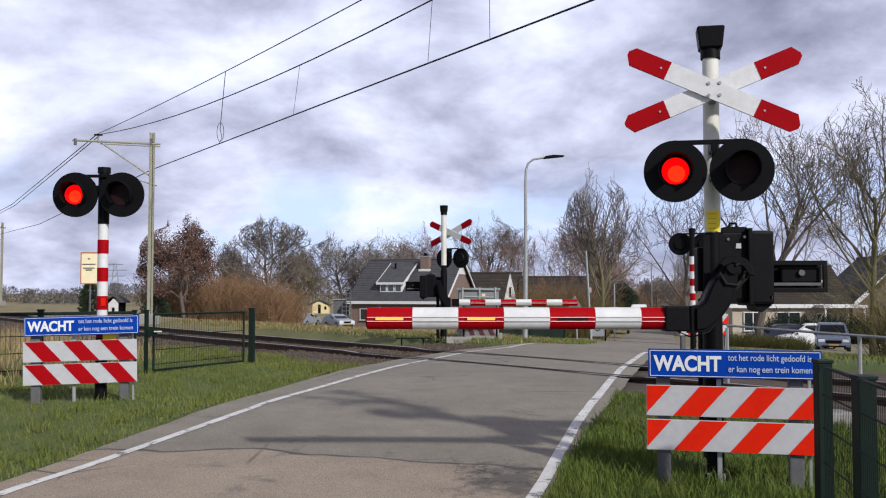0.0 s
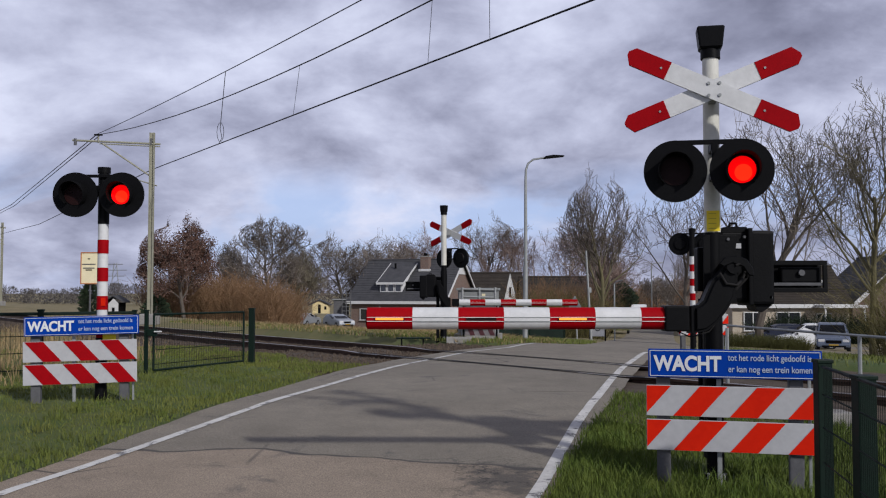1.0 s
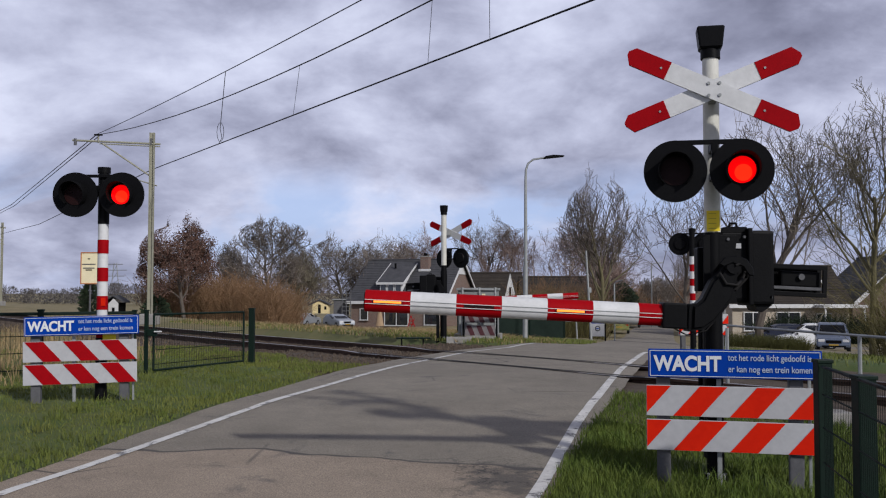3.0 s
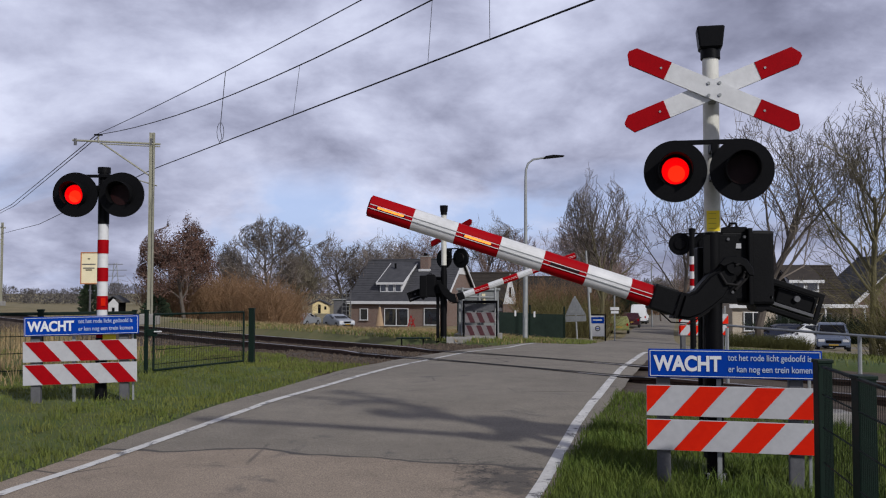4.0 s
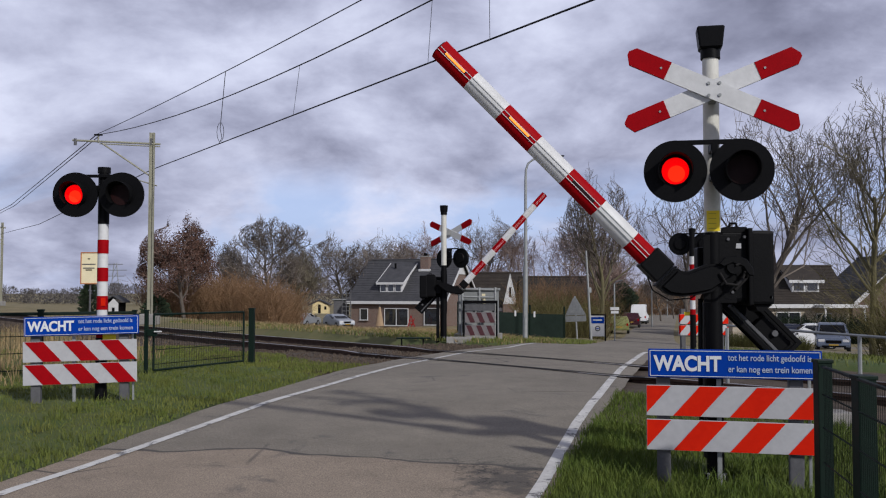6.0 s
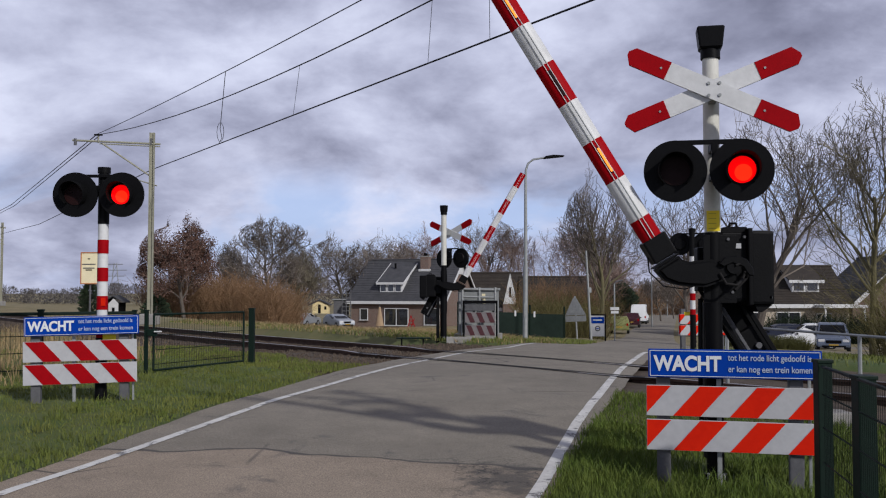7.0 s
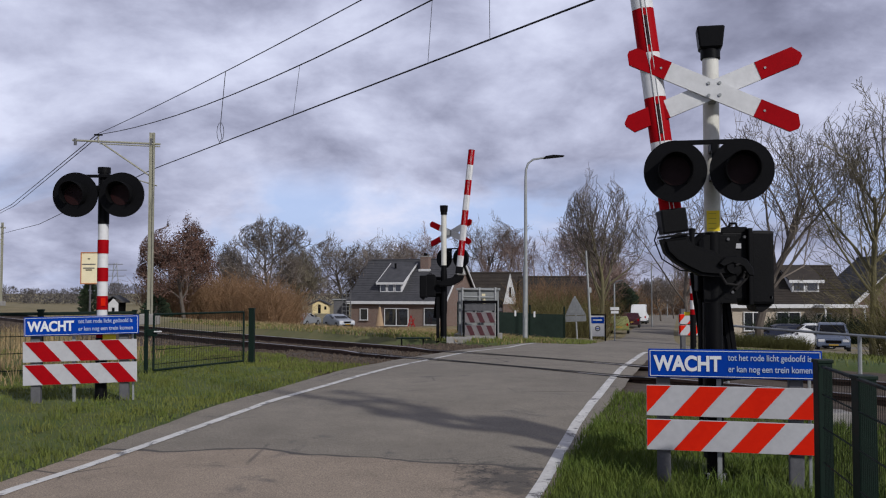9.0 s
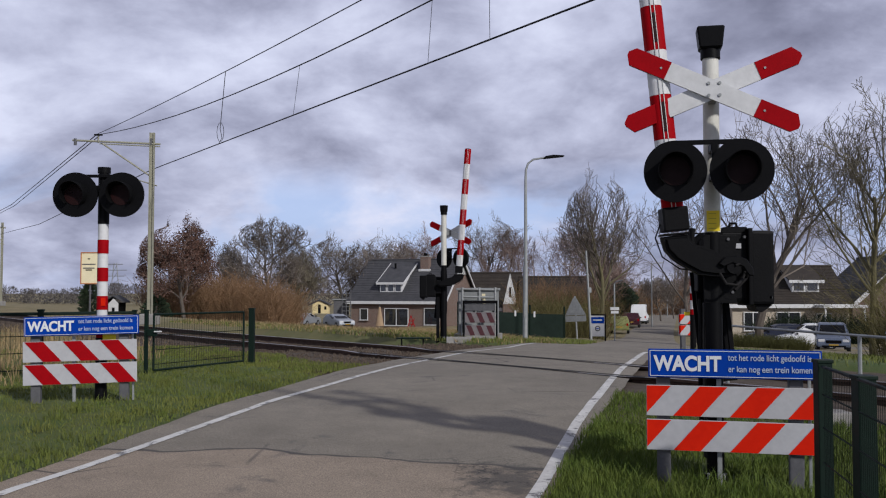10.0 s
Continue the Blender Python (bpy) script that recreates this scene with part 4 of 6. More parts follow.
# ---- street furniture ----
def street_lamp():
    s = thing("street_lamp", pose(2.38, 27.6, -0.33), "tall grey steel street lamp with curved arm", "street lamp")
    smooth(part("column", rod((0, 0, 0), (0.02, 0, 2.2), 0.075, 0.07, n=14), STEEL, s))
    smooth(part("upper_column", tube([(0.02, 0, 2.15), (0.03, 0, 4.7), (0.04, 0, 4.98), (0.10, 0, 5.17), (0.25, 0, 5.29), (0.62, 0, 5.35)], [0.055, 0.04, 0.035, 0.032, 0.03, 0.026], 10), STEEL, s))
    head = slab([(0.55, 5.31), (0.75, 5.33), (1.16, 5.375), (1.15, 5.405), (0.82, 5.42), (0.60, 5.38)], -0.11, 0.11)
    bmesh.ops.bevel(head, geom=head.edges[:], offset=0.012, segments=1, affect="EDGES")
    part("lamp_head", head, BLACK, s, "flat dark lamp head")
    part("hatch", box(0, -0.07, 0.9, 0.07, 0.012, 0.4, 0.004), STEEL, s)


def road_signs():
    s = thing("warning_triangle", pose(5.62, 40, ground_z(5.6, 40), 0, -3, -25), "triangular traffic sign seen from behind on leaning pole", "traffic sign")
    tri = slab([(-0.45, 1.05), (0.45, 1.05), (0.06, 1.78), (-0.06, 1.78)], -0.01, 0.01)
    part("plate", tri, STEEL, s, "grey aluminium back of the sign")
    part("sub_plate", box(0, 0, 0.9, 0.9, 0.02, 0.24, 0.004), STEEL, s)
    part("pole", rod((0, 0.04, -0.1), (0, 0.04, 1.85), 0.035, n=10), STEEL, s)
    for z in (1.15, 1.45):
        part("clamp", box(0, -0.01, z, 0.5, 0.03, 0.03), STEEL, s)
    s = thing("leaning_post", pose(5.6, 36, ground_z(5.6, 36), 0, -2.9, 0), "slim leaning grey lamp post by the side road", "post")
    part("shaft", rod((0, 0, -0.1), (0, 0, 3.45), 0.05, 0.035, n=10), STEEL, s)
    part("box", box(0.05, 0, 1.95, 0.12, 0.1, 0.2, 0.01), STEEL, s)
    s = thing("notice_board", pose(7.3, 45, ground_z(7.3, 45) - 0.02, 0, 0, -4), "white and blue notice board in black frame", "notice board")
    part("panel", box(0, 0, 0.70, 0.66, 0.05, 0.98, 0.01), WHITE, s)
    part("blue_heading", box(0, -0.03, 0.97, 0.62, 0.012, 0.30, 0.003), BLUE, s)
    part("heading_bar", box(0, -0.038, 0.98, 0.42, 0.006, 0.06), WHITE, s, "unreadable white heading")
    ring = rod((0, -0.03, 0.58), (0, -0.038, 0.58), 0.13, n=24)
    part("round_emblem", ring, POST_GREY, s, "dark ring emblem")
    part("emblem_centre", rod((0, -0.036, 0.58), (0, -0.042, 0.58), 0.08, n=20), WHITE, s)
    part("emblem_bar", box(0, -0.044, 0.58, 0.14, 0.005, 0.04), BLUE, s)
    for x in (-0.36, 0.36):
        part("frame_post", box(x, 0, 0.6, 0.06, 0.08, 1.25, 0.008), BLACK, s)
    part("frame_top", box(0, 0, 1.225, 0.78, 0.09, 0.06, 0.008), BLACK, s)
    s = thing("sign_post", pose(8.2, 45.5, ground_z(8.2, 45.5)), "grey sign post with small white plates", "traffic sign")
    part("pole", rod((0, 0, -0.1), (0, 0, 2.75), 0.035, n=8), STEEL, s)
    part("plate", box(0, -0.05, 1.55, 0.42, 0.02, 0.14, 0.004), WHITE, s)
    part("plate", box(0, -0.05, 1.38, 0.36, 0.02, 0.12, 0.004), WHITE, s)
    part("lamp_head", tube([(0, 0, 2.7), (0.1, 0, 2.85), (0.4, 0, 2.9)], [0.03, 0.03, 0.05], 8), POST_GREY, s)
    for x, y, h in ((21.5, 98, 6.5), (33, 140, 6.0)):
        o = thing("far_lamp_post", pose(x, y, -2.55), "slim grey street lamp far along the road", "street lamp", "far street lamps")
        part("column", rod((0, 0, 0), (0, 0, h), 0.09, 0.06, n=8), STEEL, o)
        part("arm", tube([(0, 0, h - 0.05), (0.3, 0, h + 0.15), (1.2, 0, h + 0.2)], 0.06, 6), STEEL, o)
    s = thing("information_board", pose(-11.15, 30, ground_z(-11.15, 30) - 0.01), "cream information board with orange-brown edge on thin pole", "sign")
    part("board", box(0, 0, 1.86, 0.55, 0.03, 0.96, 0.01), CREAM, s)
    fr = bmesh.new()
    for dx in (-0.275, 0.275):
        box(dx, -0.01, 1.86, 0.03, 0.05, 1.0, 0.003, bm=fr)
    for z in (1.37, 2.35):
        box(0, -0.01, z, 0.55, 0.05, 0.03, 0.003, bm=fr)
    part("frame", fr, surface("orange_brown_edge", (0.42, 0.16, 0.05)), s, "orange-brown edge")
    for z, w, mt in ((2.15, 0.07, BLACK_MATT), (1.98, 0.42, POST_GREY), (1.86, 0.36, POST_GREY), (1.80, 0.2, BLACK_MATT)):
        part("print_bar", box(-0.03, -0.018, z, w, 0.006, 0.035), mt, s)
    part("pole", rod((0, 0.05, -0.1), (0, 0.05, 1.5), 0.03, n=8), POST_GREY, s)


def mesh_panel(parent, a, b, h, gap=0.055, z0=0.06, wires=(0.1, 0.35, 0.6), r=0.0024):
    """A welded wire panel between two points of the fence's own plan."""
    a, b = Vector((*a, 0)), Vector((*b, 0))
    n = max(2, int((b - a).length / gap))
    bm = bmesh.new()
    for i in range(1, n):
        p = a.lerp(b, i / n)
        rod(p + Vector((0, 0, z0)), p + Vector((0, 0, h)), r, n=3, bm=bm)
    for w in wires:
        rod(a + Vector((0, 0, w * h + z0)), b + Vector((0, 0, w * h + z0)), 0.005, n=4, bm=bm)
    return tagged(part("wire_panel", bm, GREEN_MESH, parent, "green welded wire panel"), kind="stuff")


def square_post(parent, x, y, w, h, cap=True):
    p = part("post", box(x, y, h / 2 - 0.05, w, w, h + 0.1, 0.006), GREEN, parent)
    if cap:
        part("post_cap", box(x, y, h + 0.006, w + 0.012, w + 0.012, 0.02, 0.004), GREEN, p)


def fences():
    s = thing("wire_gate", pose(0, 0, 0), "low dark green wire gate between square posts", "gate")
    square_post(s, -2.89, 14.4, 0.085, 0.83)
    square_post(s, -3.86, 12.4, 0.048, 0.84)
    square_post(s, -3.99, 12.32, 0.045, 0.84)
    top = bmesh.new()
    a, b = Vector((-3.80, 12.52, 0)), Vector((-2.98, 14.24, 0))
    for z in (0.79, 0.06):
        rod(a + Vector((0, 0, z)), b + Vector((0, 0, z)), 0.015, n=8, bm=top)
    for p in (a, b):
        rod(p + Vector((0, 0, 0.06)), p + Vector((0, 0, 0.79)), 0.016, n=8, bm=top)
    part("gate_frame", top, GREEN, s)
    mesh_panel(s, (-3.80, 12.52), (-2.98, 14.24), 0.76, 0.05)
    part("latch", box(-3.78, 12.38, 0.56, 0.13, 0.05, 0.09, 0.006), GREEN, s)
    part("latch_handle", box(-3.69, 12.33, 0.575, 0.10, 0.02, 0.018, 0.004), WHITE, s, "pale latch handle")
    s = thing("wire_fence", pose(0, 0, 0), "low green wire fence behind the grass verge", "fence", "wire fences")
    square_post(s, -4.9, 11.6, 0.06, 0.86)
    square_post(s, -6.4, 10.5, 0.06, 0.86)
    rail = rod((-3.98, 12.32, 0.82), (-6.4, 10.5, 0.82), 0.02, n=6)
    part("top_rail", rail, GREEN, s)
    mesh_panel(s, (-3.98, 12.32), (-4.9, 11.6), 0.82)
    mesh_panel(s, (-4.9, 11.6), (-6.4, 10.5), 0.82)
    # mesh fence that runs on past the sign
    s = thing("wire_fence", pose(0, 0, -0.22), "dark green wire fence with square posts beside the road sign", "fence", "wire fences")
    for x, y, w, h in ((2.155, 5.42, 0.082, 0.905), (2.035, 4.62, 0.088, 0.885), (1.80, 3.3, 0.088, 0.885)):
        square_post(s, x, y, w, h)
    run = [(2.13, 5.36), (2.00, 4.62), (1.765, 3.3), (1.55, 2.2)]
    for (ax, ay), (bx, by) in zip(run, run[1:]):
        part("rail", rod((ax, ay, 0.885), (bx, by, 0.885), 0.010, n=6), GREEN, s)
        part("rail", rod((ax, ay, 0.1), (bx, by, 0.1), 0.010, n=6), GREEN, s)
        mesh_panel(s, (ax, ay), (bx, by), 0.88, 0.034, wires=(0.12, 0.33, 0.55, 0.76), r=0.0014)
    tagged(part("duct_block", box(3.45, 8.4, -0.08, 0.22, 0.30, 0.24, 0.015), CONCRETE), "grey concrete cable duct block in the grass", "concrete block")
    # pipe handrail behind the signal
    s = thing("pipe_railing", pose(0, 0, 0), "grey galvanised pipe railing beside the track", "railing")
    part("top_pipe", tube([(3.28, 11.0, 0.70), (3.55, 9.9, 0.69), (4.15, 8.4, 0.665), (4.8, 7.6, 0.64)], 0.013, 8), STEEL, s)
    for x, y in ((3.28, 11.0), (3.92, 8.97), (4.75, 7.65)):
        part("upright", rod((x, y, -0.1), (x, y, 0.67), 0.020, n=8), STEEL, s)
    # dark green far fence along the gardens
    s = thing("garden_fence", pose(0, 0, 0), "dark green garden fence along the far verge", "fence")
    xs = [0.6, 2.1, 3.6, 5.1]
    for x in xs:
        part("post", rod((x, 38 + x * 0.4, ground_z(x, 39) - 0.1), (x, 38 + x * 0.4, ground_z(x, 39) + 1.35), 0.04, n=6), GREEN, s)
    for a, b in zip(xs, xs[1:]):
        zg = ground_z((a + b) / 2, 39)
        v = slab([(a + 0.04, zg + 0.02), (b - 0.04, zg - 0.05), (b - 0.04, zg + 0.98), (a + 0.04, zg + 1.03)], 0, 0.03)
        for vert in v.verts:
            vert.co.y += 38 + vert.co.x * 0.4
        part("screen_panel", v, SCREEN, s)
    for x in (2.85, 3.6):
        o = tagged(part("white_marker", box(x, 37.5, ground_z(x, 37.5) + 0.95, 0.07, 0.05, 0.22, 0.01), WHITE), "small white reflector plate on the fence", "marker", "fence markers")


def relay_cabinet():
    s = thing("relay_cabinet", pose(0.95, 23.0, -0.02, 0, 0, -8), "grey steel relay cabinet behind pipe guards", "cabinet")
    GREY = surface("light_grey_steel", (0.25, 0.26, 0.25), (0.19, 0.20, 0.20), 3.0, 0.6, 0.05, 40, stain=0.25)
    part("body", box(-0.1, 0.1, 0.58, 0.95, 0.5, 1.15, 0.015), GREY, s)
    for x in (-0.33, 0.13):
        d = part("door", box(x, -0.16, 0.6, 0.44, 0.02, 1.02, 0.005), GREY, s)
        part("handle", box(x + 0.15, -0.18, 0.62, 0.03, 0.03, 0.12, 0.004), BLACK, d)
    part("roof", box(-0.1, 0.08, 1.18, 1.02, 0.58, 0.06, 0.01), GREY, s)
    part("warning_label", box(0.05, -0.174, 0.95, 0.08, 0.006, 0.24), CREAM, s, "cream label")
    part("plinth", box(-0.1, 0.1, 0.04, 1.1, 0.7, 0.14, 0.01), CONCRETE, s)
    g = thing("pipe_guard", pose(0.98, 22.45, -0.02, 0, 0, -4), "grey pipe guard frame before the cabinet", "guard rail", "pipe guards")
    for x in (-0.52, -0.12, 0.25):
        part("upright", rod((x, 0, -0.1), (x, 0, 1.22), 0.032, n=10), STEEL, g)
    for z in (1.0, 1.18):
        part("bar", rod((-0.52, 0, z), (0.25, 0, z - 0.02), 0.028, n=8), STEEL, g)
    DULL_WHITE = surface("dull_grey_film", (0.20, 0.18, 0.18), (0.15, 0.135, 0.14), 4.0, 0.7)
    DULL_RED = surface("dull_red_film", (0.075, 0.022, 0.028), (0.055, 0.018, 0.022), 4.0, 0.7)
    # a second striped fence, its against-the-light darkness put into black and dull colours
    f = thing("striped_barrier", pose(0.86, 22.1, 0.0, 0, 0, -6) @ Matrix.Diagonal((0.70, 1, 1, 1)), "dark framed fence with dull red and white stripes", "barrier")
    for x in (-0.55, 0.55):
        part("frame_post", box(x, 0, 0.42, 0.06, 0.06, 0.95, 0.006), BLACK, f)
    part("frame_top", box(0, 0, 0.86, 1.16, 0.06, 0.07, 0.006), BLACK, f)
    part("header_panel", box(0, 0.01, 0.74, 1.0, 0.03, 0.16, 0.004), POST_GREY, f)
    for zc in (0.50, 0.20):
        pan = part("striped_panel", box(0, 0.0, zc, 1.0, 0.03, 0.24, 0.004), DULL_WHITE, f)
        for j in range(3):
            lo = -0.46 + j * 0.33
            part("red_stripe", slab(clip_x([(lo + 0.14, zc - 0.115), (lo + 0.30, zc - 0.115), (lo + 0.16, zc + 0.115), (lo, zc + 0.115)], -0.49, 0.49), -0.02, -0.012), DULL_RED, pan)
    part("bottom_board", box(0, 0, 0.05, 1.0, 0.03, 0.10, 0.004), CONCRETE, f)
    t = thing("low_bench", pose(-0.66, 21.2, -0.10, 0, 0, 2), "low dark steel trestle on the verge", "trestle")
    part("beam", box(0, 0, 0.165, 0.76, 0.10, 0.035, 0.006), GREEN, t)
    for x in (-0.26, 0.22):
        part("leg", box(x, 0, 0.06, 0.035, 0.06, 0.20, 0.004), BLACK, t)
    k = tagged(part("concrete_kerb", box(0.35, 21.0, 0.03, 0.55, 0.35, 0.14, 0.02), CONCRETE), "grey concrete block beside the signal foot", "concrete block")


# ---- houses ----
def window(parent, x, y, z, w, h, panes=2, face=-1):
    """A framed window standing in a wall that looks along -y."""
    f = bmesh.new()
    t = 0.07
    for dx in (-w / 2 + t / 2, w / 2 - t / 2):
        box(x + dx, y, z, t, 0.10, h, bm=f)
    for dz in (-h / 2 + t / 2, h / 2 - t / 2):
        box(x, y, z + dz, w - 2 * t, 0.10, t, bm=f)
    for i in range(1, panes):
        box(x - w / 2 + w * i / panes, y, z, t, 0.09, h - 2 * t, bm=f)
    bmesh.ops.translate(f, vec=(0, -0.06, 0), verts=f.verts[:])
    y -= 0.06
    win = part("window", f, WHITE, parent, "white framed window")
    for i in range(panes):
        part("pane", box(x - w / 2 + w * (i + 0.5) / panes, y + 0.02, z, w / panes - t, 0.02, h - 2 * t), WINDOW, win, "dark glass")
    part("sill", box(x, y - 0.07, z - h / 2 - 0.03, w + 0.12, 0.14, 0.05, 0.008), CONCRETE, win)


def tile_rows(name, corners, rows, material, parent, thick=0.028):
    """A roof plane of overlapping tile courses between eave and ridge."""
    (a, b, c, d) = [Vector(p) for p in corners]
    n = (b - a).cross(d - a).normalized()
    if n.z < 0:
        n = -n
    bm = bmesh.new()
    last = None
    for i in range(rows):
        k0, k1 = i / rows, (i + 1) / rows
        lo0, lo1, hi0, hi1 = a.lerp(d, k0), b.lerp(c, k0), a.lerp(d, k1), b.lerp(c, k1)
        under = last or [bm.verts.new(lo0), bm.verts.new(lo1)]
        v = [bm.verts.new(p) for p in (lo0 + n * thick, lo1 + n * thick, hi1 + n * 0.004, hi0 + n * 0.004)]
        bm.faces.new(v)
        bm.faces.new((under[0], under[1], v[1], v[0]))
        last = [v[3], v[2]]
    ob = part(name, bm, material, parent, "roof of overlapping tile courses")
    return ob


def house(m, w, d, eave, ridge, wall, roof_mat, label, over=0.35, rise=0.0, hip=0.0):
    """Walls, gables and a tiled roof with its ridge along x."""
    s = thing("house", m, label, "house", "houses")
    b = bmesh.new()
    box(0, d / 2, eave / 2 - 0.5, w, d, eave + 1.0, bm=b)
    part("wall", b, wall, s)
    for sx in (-1, 1):
        g = bmesh.new()
        p = [(0.0, eave), (d, eave), (d / 2, ridge - 0.12)]
        v0 = [g.verts.new((sx * (w / 2 - hip), y, z)) for y, z in p]
        v1 = [g.verts.new((sx * (w / 2 - hip - 0.25), y, z)) for y, z in p]
        g.faces.new(v0)
        g.faces.new(v1[::-1])
        for i in range(3):
            g.faces.new((v0[i], v1[i], v1[(i + 1) % 3], v0[(i + 1) % 3]))
        bmesh.ops.recalc_face_normals(g, faces=g.faces[:])
        part("gable", g, wall, s)
    rw, ro = w / 2 + over, w / 2 + over - hip
    drop = over * (ridge - eave) / (d / 2)
    tile_rows("roof", [(-rw, -over, eave - drop), (rw, -over, eave - drop), (ro, d / 2, ridge), (-ro, d / 2, ridge)], 24, roof_mat, s)
    tile_rows("roof", [(-rw, d + over, eave - drop), (rw, d + over, eave - drop), (ro, d / 2, ridge), (-ro, d / 2, ridge)], 24, roof_mat, s)
    part("ridge", rod((-ro, d / 2, ridge + 0.02), (ro, d / 2, ridge + 0.02), 0.11, n=8), roof_mat, s)
    part("fascia", box(0, -over - 0.03, eave - drop - 0.10, w + 2 * over, 0.08, 0.30, 0.01), WHITE, s, "white eaves board")
    return s


def side_slab(points, x0, x1):
    """A polygon in the yz plane, given depth from x0 to x1."""
    b = slab(points, x0, x1)
    for v in b.verts:
        v.co = Vector((v.co.y, v.co.x, v.co.z))
    bmesh.ops.recalc_face_normals(b, faces=b.faces[:])
    return b


def dormer(s, x, y, z, w, h, depth, panes, roof_mat, rise=0.42, verge=True):
    """White cheeks and front under a roof that runs back into the main slope."""
    end = z + h + depth * rise
    d = part("dormer", side_slab([(y, z), (y, z + h), (y + depth, end), (y + depth, z + h)], x - w / 2, x + w / 2), WHITE, s, "white dormer under a long sloping roof")
    step = w / panes
    for i in range(panes):
        cx = x - w / 2 + step * (i + 0.5)
        fr = part("window_frame", box(cx, y - 0.03, z + h * 0.48, step - 0.10, 0.06, h * 0.76, 0.01), WHITE, d)
        part("pane", box(cx, y - 0.05, z + h * 0.48, step - 0.30, 0.06, h * 0.60), WINDOW, fr, "dark dormer glass")
    top = side_slab([(y - 0.3, z + h - 0.3 * rise), (y - 0.3, z + h - 0.3 * rise + 0.12), (y + depth, end + 0.12), (y + depth, end)], x - w / 2 - 0.25, x + w / 2 + 0.25)
    part("dormer_roof", top, roof_mat, d)
    part("dormer_fascia", box(x, y - 0.33, z + h - 0.3 * rise + 0.04, w + 0.62, 0.06, 0.24, 0.01), WHITE, d)
    for sx in (-1, 1) if verge else ():
        xb = x + sx * (w / 2 + 0.28)
        part("bargeboard", side_slab([(y - 0.3, z + h - 0.3 * rise - 0.06), (y - 0.3, z + h - 0.3 * rise + 0.16), (y + depth, end + 0.16), (y + depth, end - 0.06)], xb - 0.03, xb + 0.03), WHITE, d)


def houses():
    # the dark-roofed house beyond the track
    z = -2.48
    s = house(pose(-4.91, 100.5, z, 0, 0, -20), 10.5, 10.75, 2.94, 7.19, BRICK, ROOF, "brick house with dark slate roof and white dormer", over=0.44)
    dormer(s, -1.0, 0.85, 3.5, 2.6, 1.15, 3.7, 3, ROOF, 0.55)
    ch = part("chimney", box(1.73, 4.1, 6.6, 0.95, 0.8, 1.7, 0.03), BRICK, s, "brick chimney")
    part("chimney_cap", box(1.73, 4.1, 7.48, 1.05, 0.9, 0.10, 0.02), CONCRETE, ch)
    part("chimney_pot", rod((1.73, 4.1, 7.45), (1.73, 4.1, 7.85), 0.20, n=10), BLACK, ch)
    part("lead_flashing", box(1.73, 3.75, 5.98, 1.35, 0.3, 0.26, 0.03), WHITE, ch, "pale flashing round the chimney foot")
    part("white_gable", side_slab([(3.3, 5.55), (7.45, 5.55), (5.375, 7.05)], 5.25, 5.33), WHITE, s, "white boarded gable top")
    for a, b in (((-0.45, 2.60), (5.375, 7.25)), ((11.2, 2.60), (5.375, 7.25))):
        part("bargeboard", side_slab([a, b, (b[0], b[1] - 0.28), (a[0], a[1] - 0.28)], 5.66, 5.74), WHITE, s, "white bargeboard")
    window(s, -3.75, 0.0, 1.23, 0.95, 1.25, 1)
    window(s, 0.0, 0.0, 0.98, 2.75, 1.85, 2)
    window(s, 4.0, 0.0, 1.05, 1.75, 1.80, 1)
    part("roof_vent", rod((-1.5, 3.3, 6.2), (-1.5, 3.25, 6.75), 0.12, n=8), BLACK, s)
    u = thing("folded_parasol", pose(-6.55, 98.6, z - 0.15), "folded tan garden parasol by the house wall", "parasol")
    part("pole", rod((0, 0, 0), (0, 0, 2.35), 0.03, n=8), STEEL, u)
    cloth = rod((0, 0, 0.25), (0, 0, 2.2), 0.42, 0.10, n=14)
    for v in cloth.verts:
        v.co.x *= 1 + 0.12 * math.sin(v.co.y * 40)
    part("folded_canopy", cloth, surface("tan_canvas", (0.36, 0.26, 0.16), (0.27, 0.19, 0.12), 3.0, 0.9, 0.3, 12), u, "folded tan canvas canopy")
    shed = thing("garden_shed", pose(-11.15, 103.5, z), "dark wooden garden shed beside the house", "shed")
    part("wall", box(0, 0.8, 1.3, 1.5, 1.8, 2.9, 0.03), POST_GREY, shed)
    part("flat_roof", box(0, 0.8, 2.80, 1.9, 2.1, 0.12, 0.02), STEEL, shed)
    lad = thing("wooden_ladder", pose(-10.05, 99.0, z - 0.1), "tall grey wooden trellis ladder against the shed", "ladder")
    for x in (-0.45, 0.0, 0.45):
        part("rail", box(x, 0, 2.1, 0.08, 0.08, 4.2), POST_GREY, lad)
    for i in range(9):
        part("rung", box(0, 0.05, 0.4 + i * 0.45, 1.0, 0.06, 0.09), POST_GREY, lad)
    # house with the white pointed gable
    z2 = -2.5
    s = house(pose(5.2, 111.8, -3.57) @ Matrix.Scale(1.3, 4), 6.6, 8, 2.3, 5.4, BRICK, ROOF_BROWN, "brick house with brown roof and white pointed gable", over=0.2)
    gable = slab([(-0.62, 2.55), (0.62, 2.55), (0.0, 5.3)], 0, 0.2)
    bmesh.ops.transform(gable, matrix=Matrix.Translation((2.02, -0.85, 0)), verts=gable.verts[:])
    g = part("white_gable", gable, WHITE, s, "white boarded pointed gable")
    part("gable_window", box(2.02, -0.88, 3.6, 0.16, 0.05, 0.9), WINDOW, g)
    part("gable_base", box(2.02, -0.3, 1.25, 1.3, 1.0, 2.6), BRICK, s)
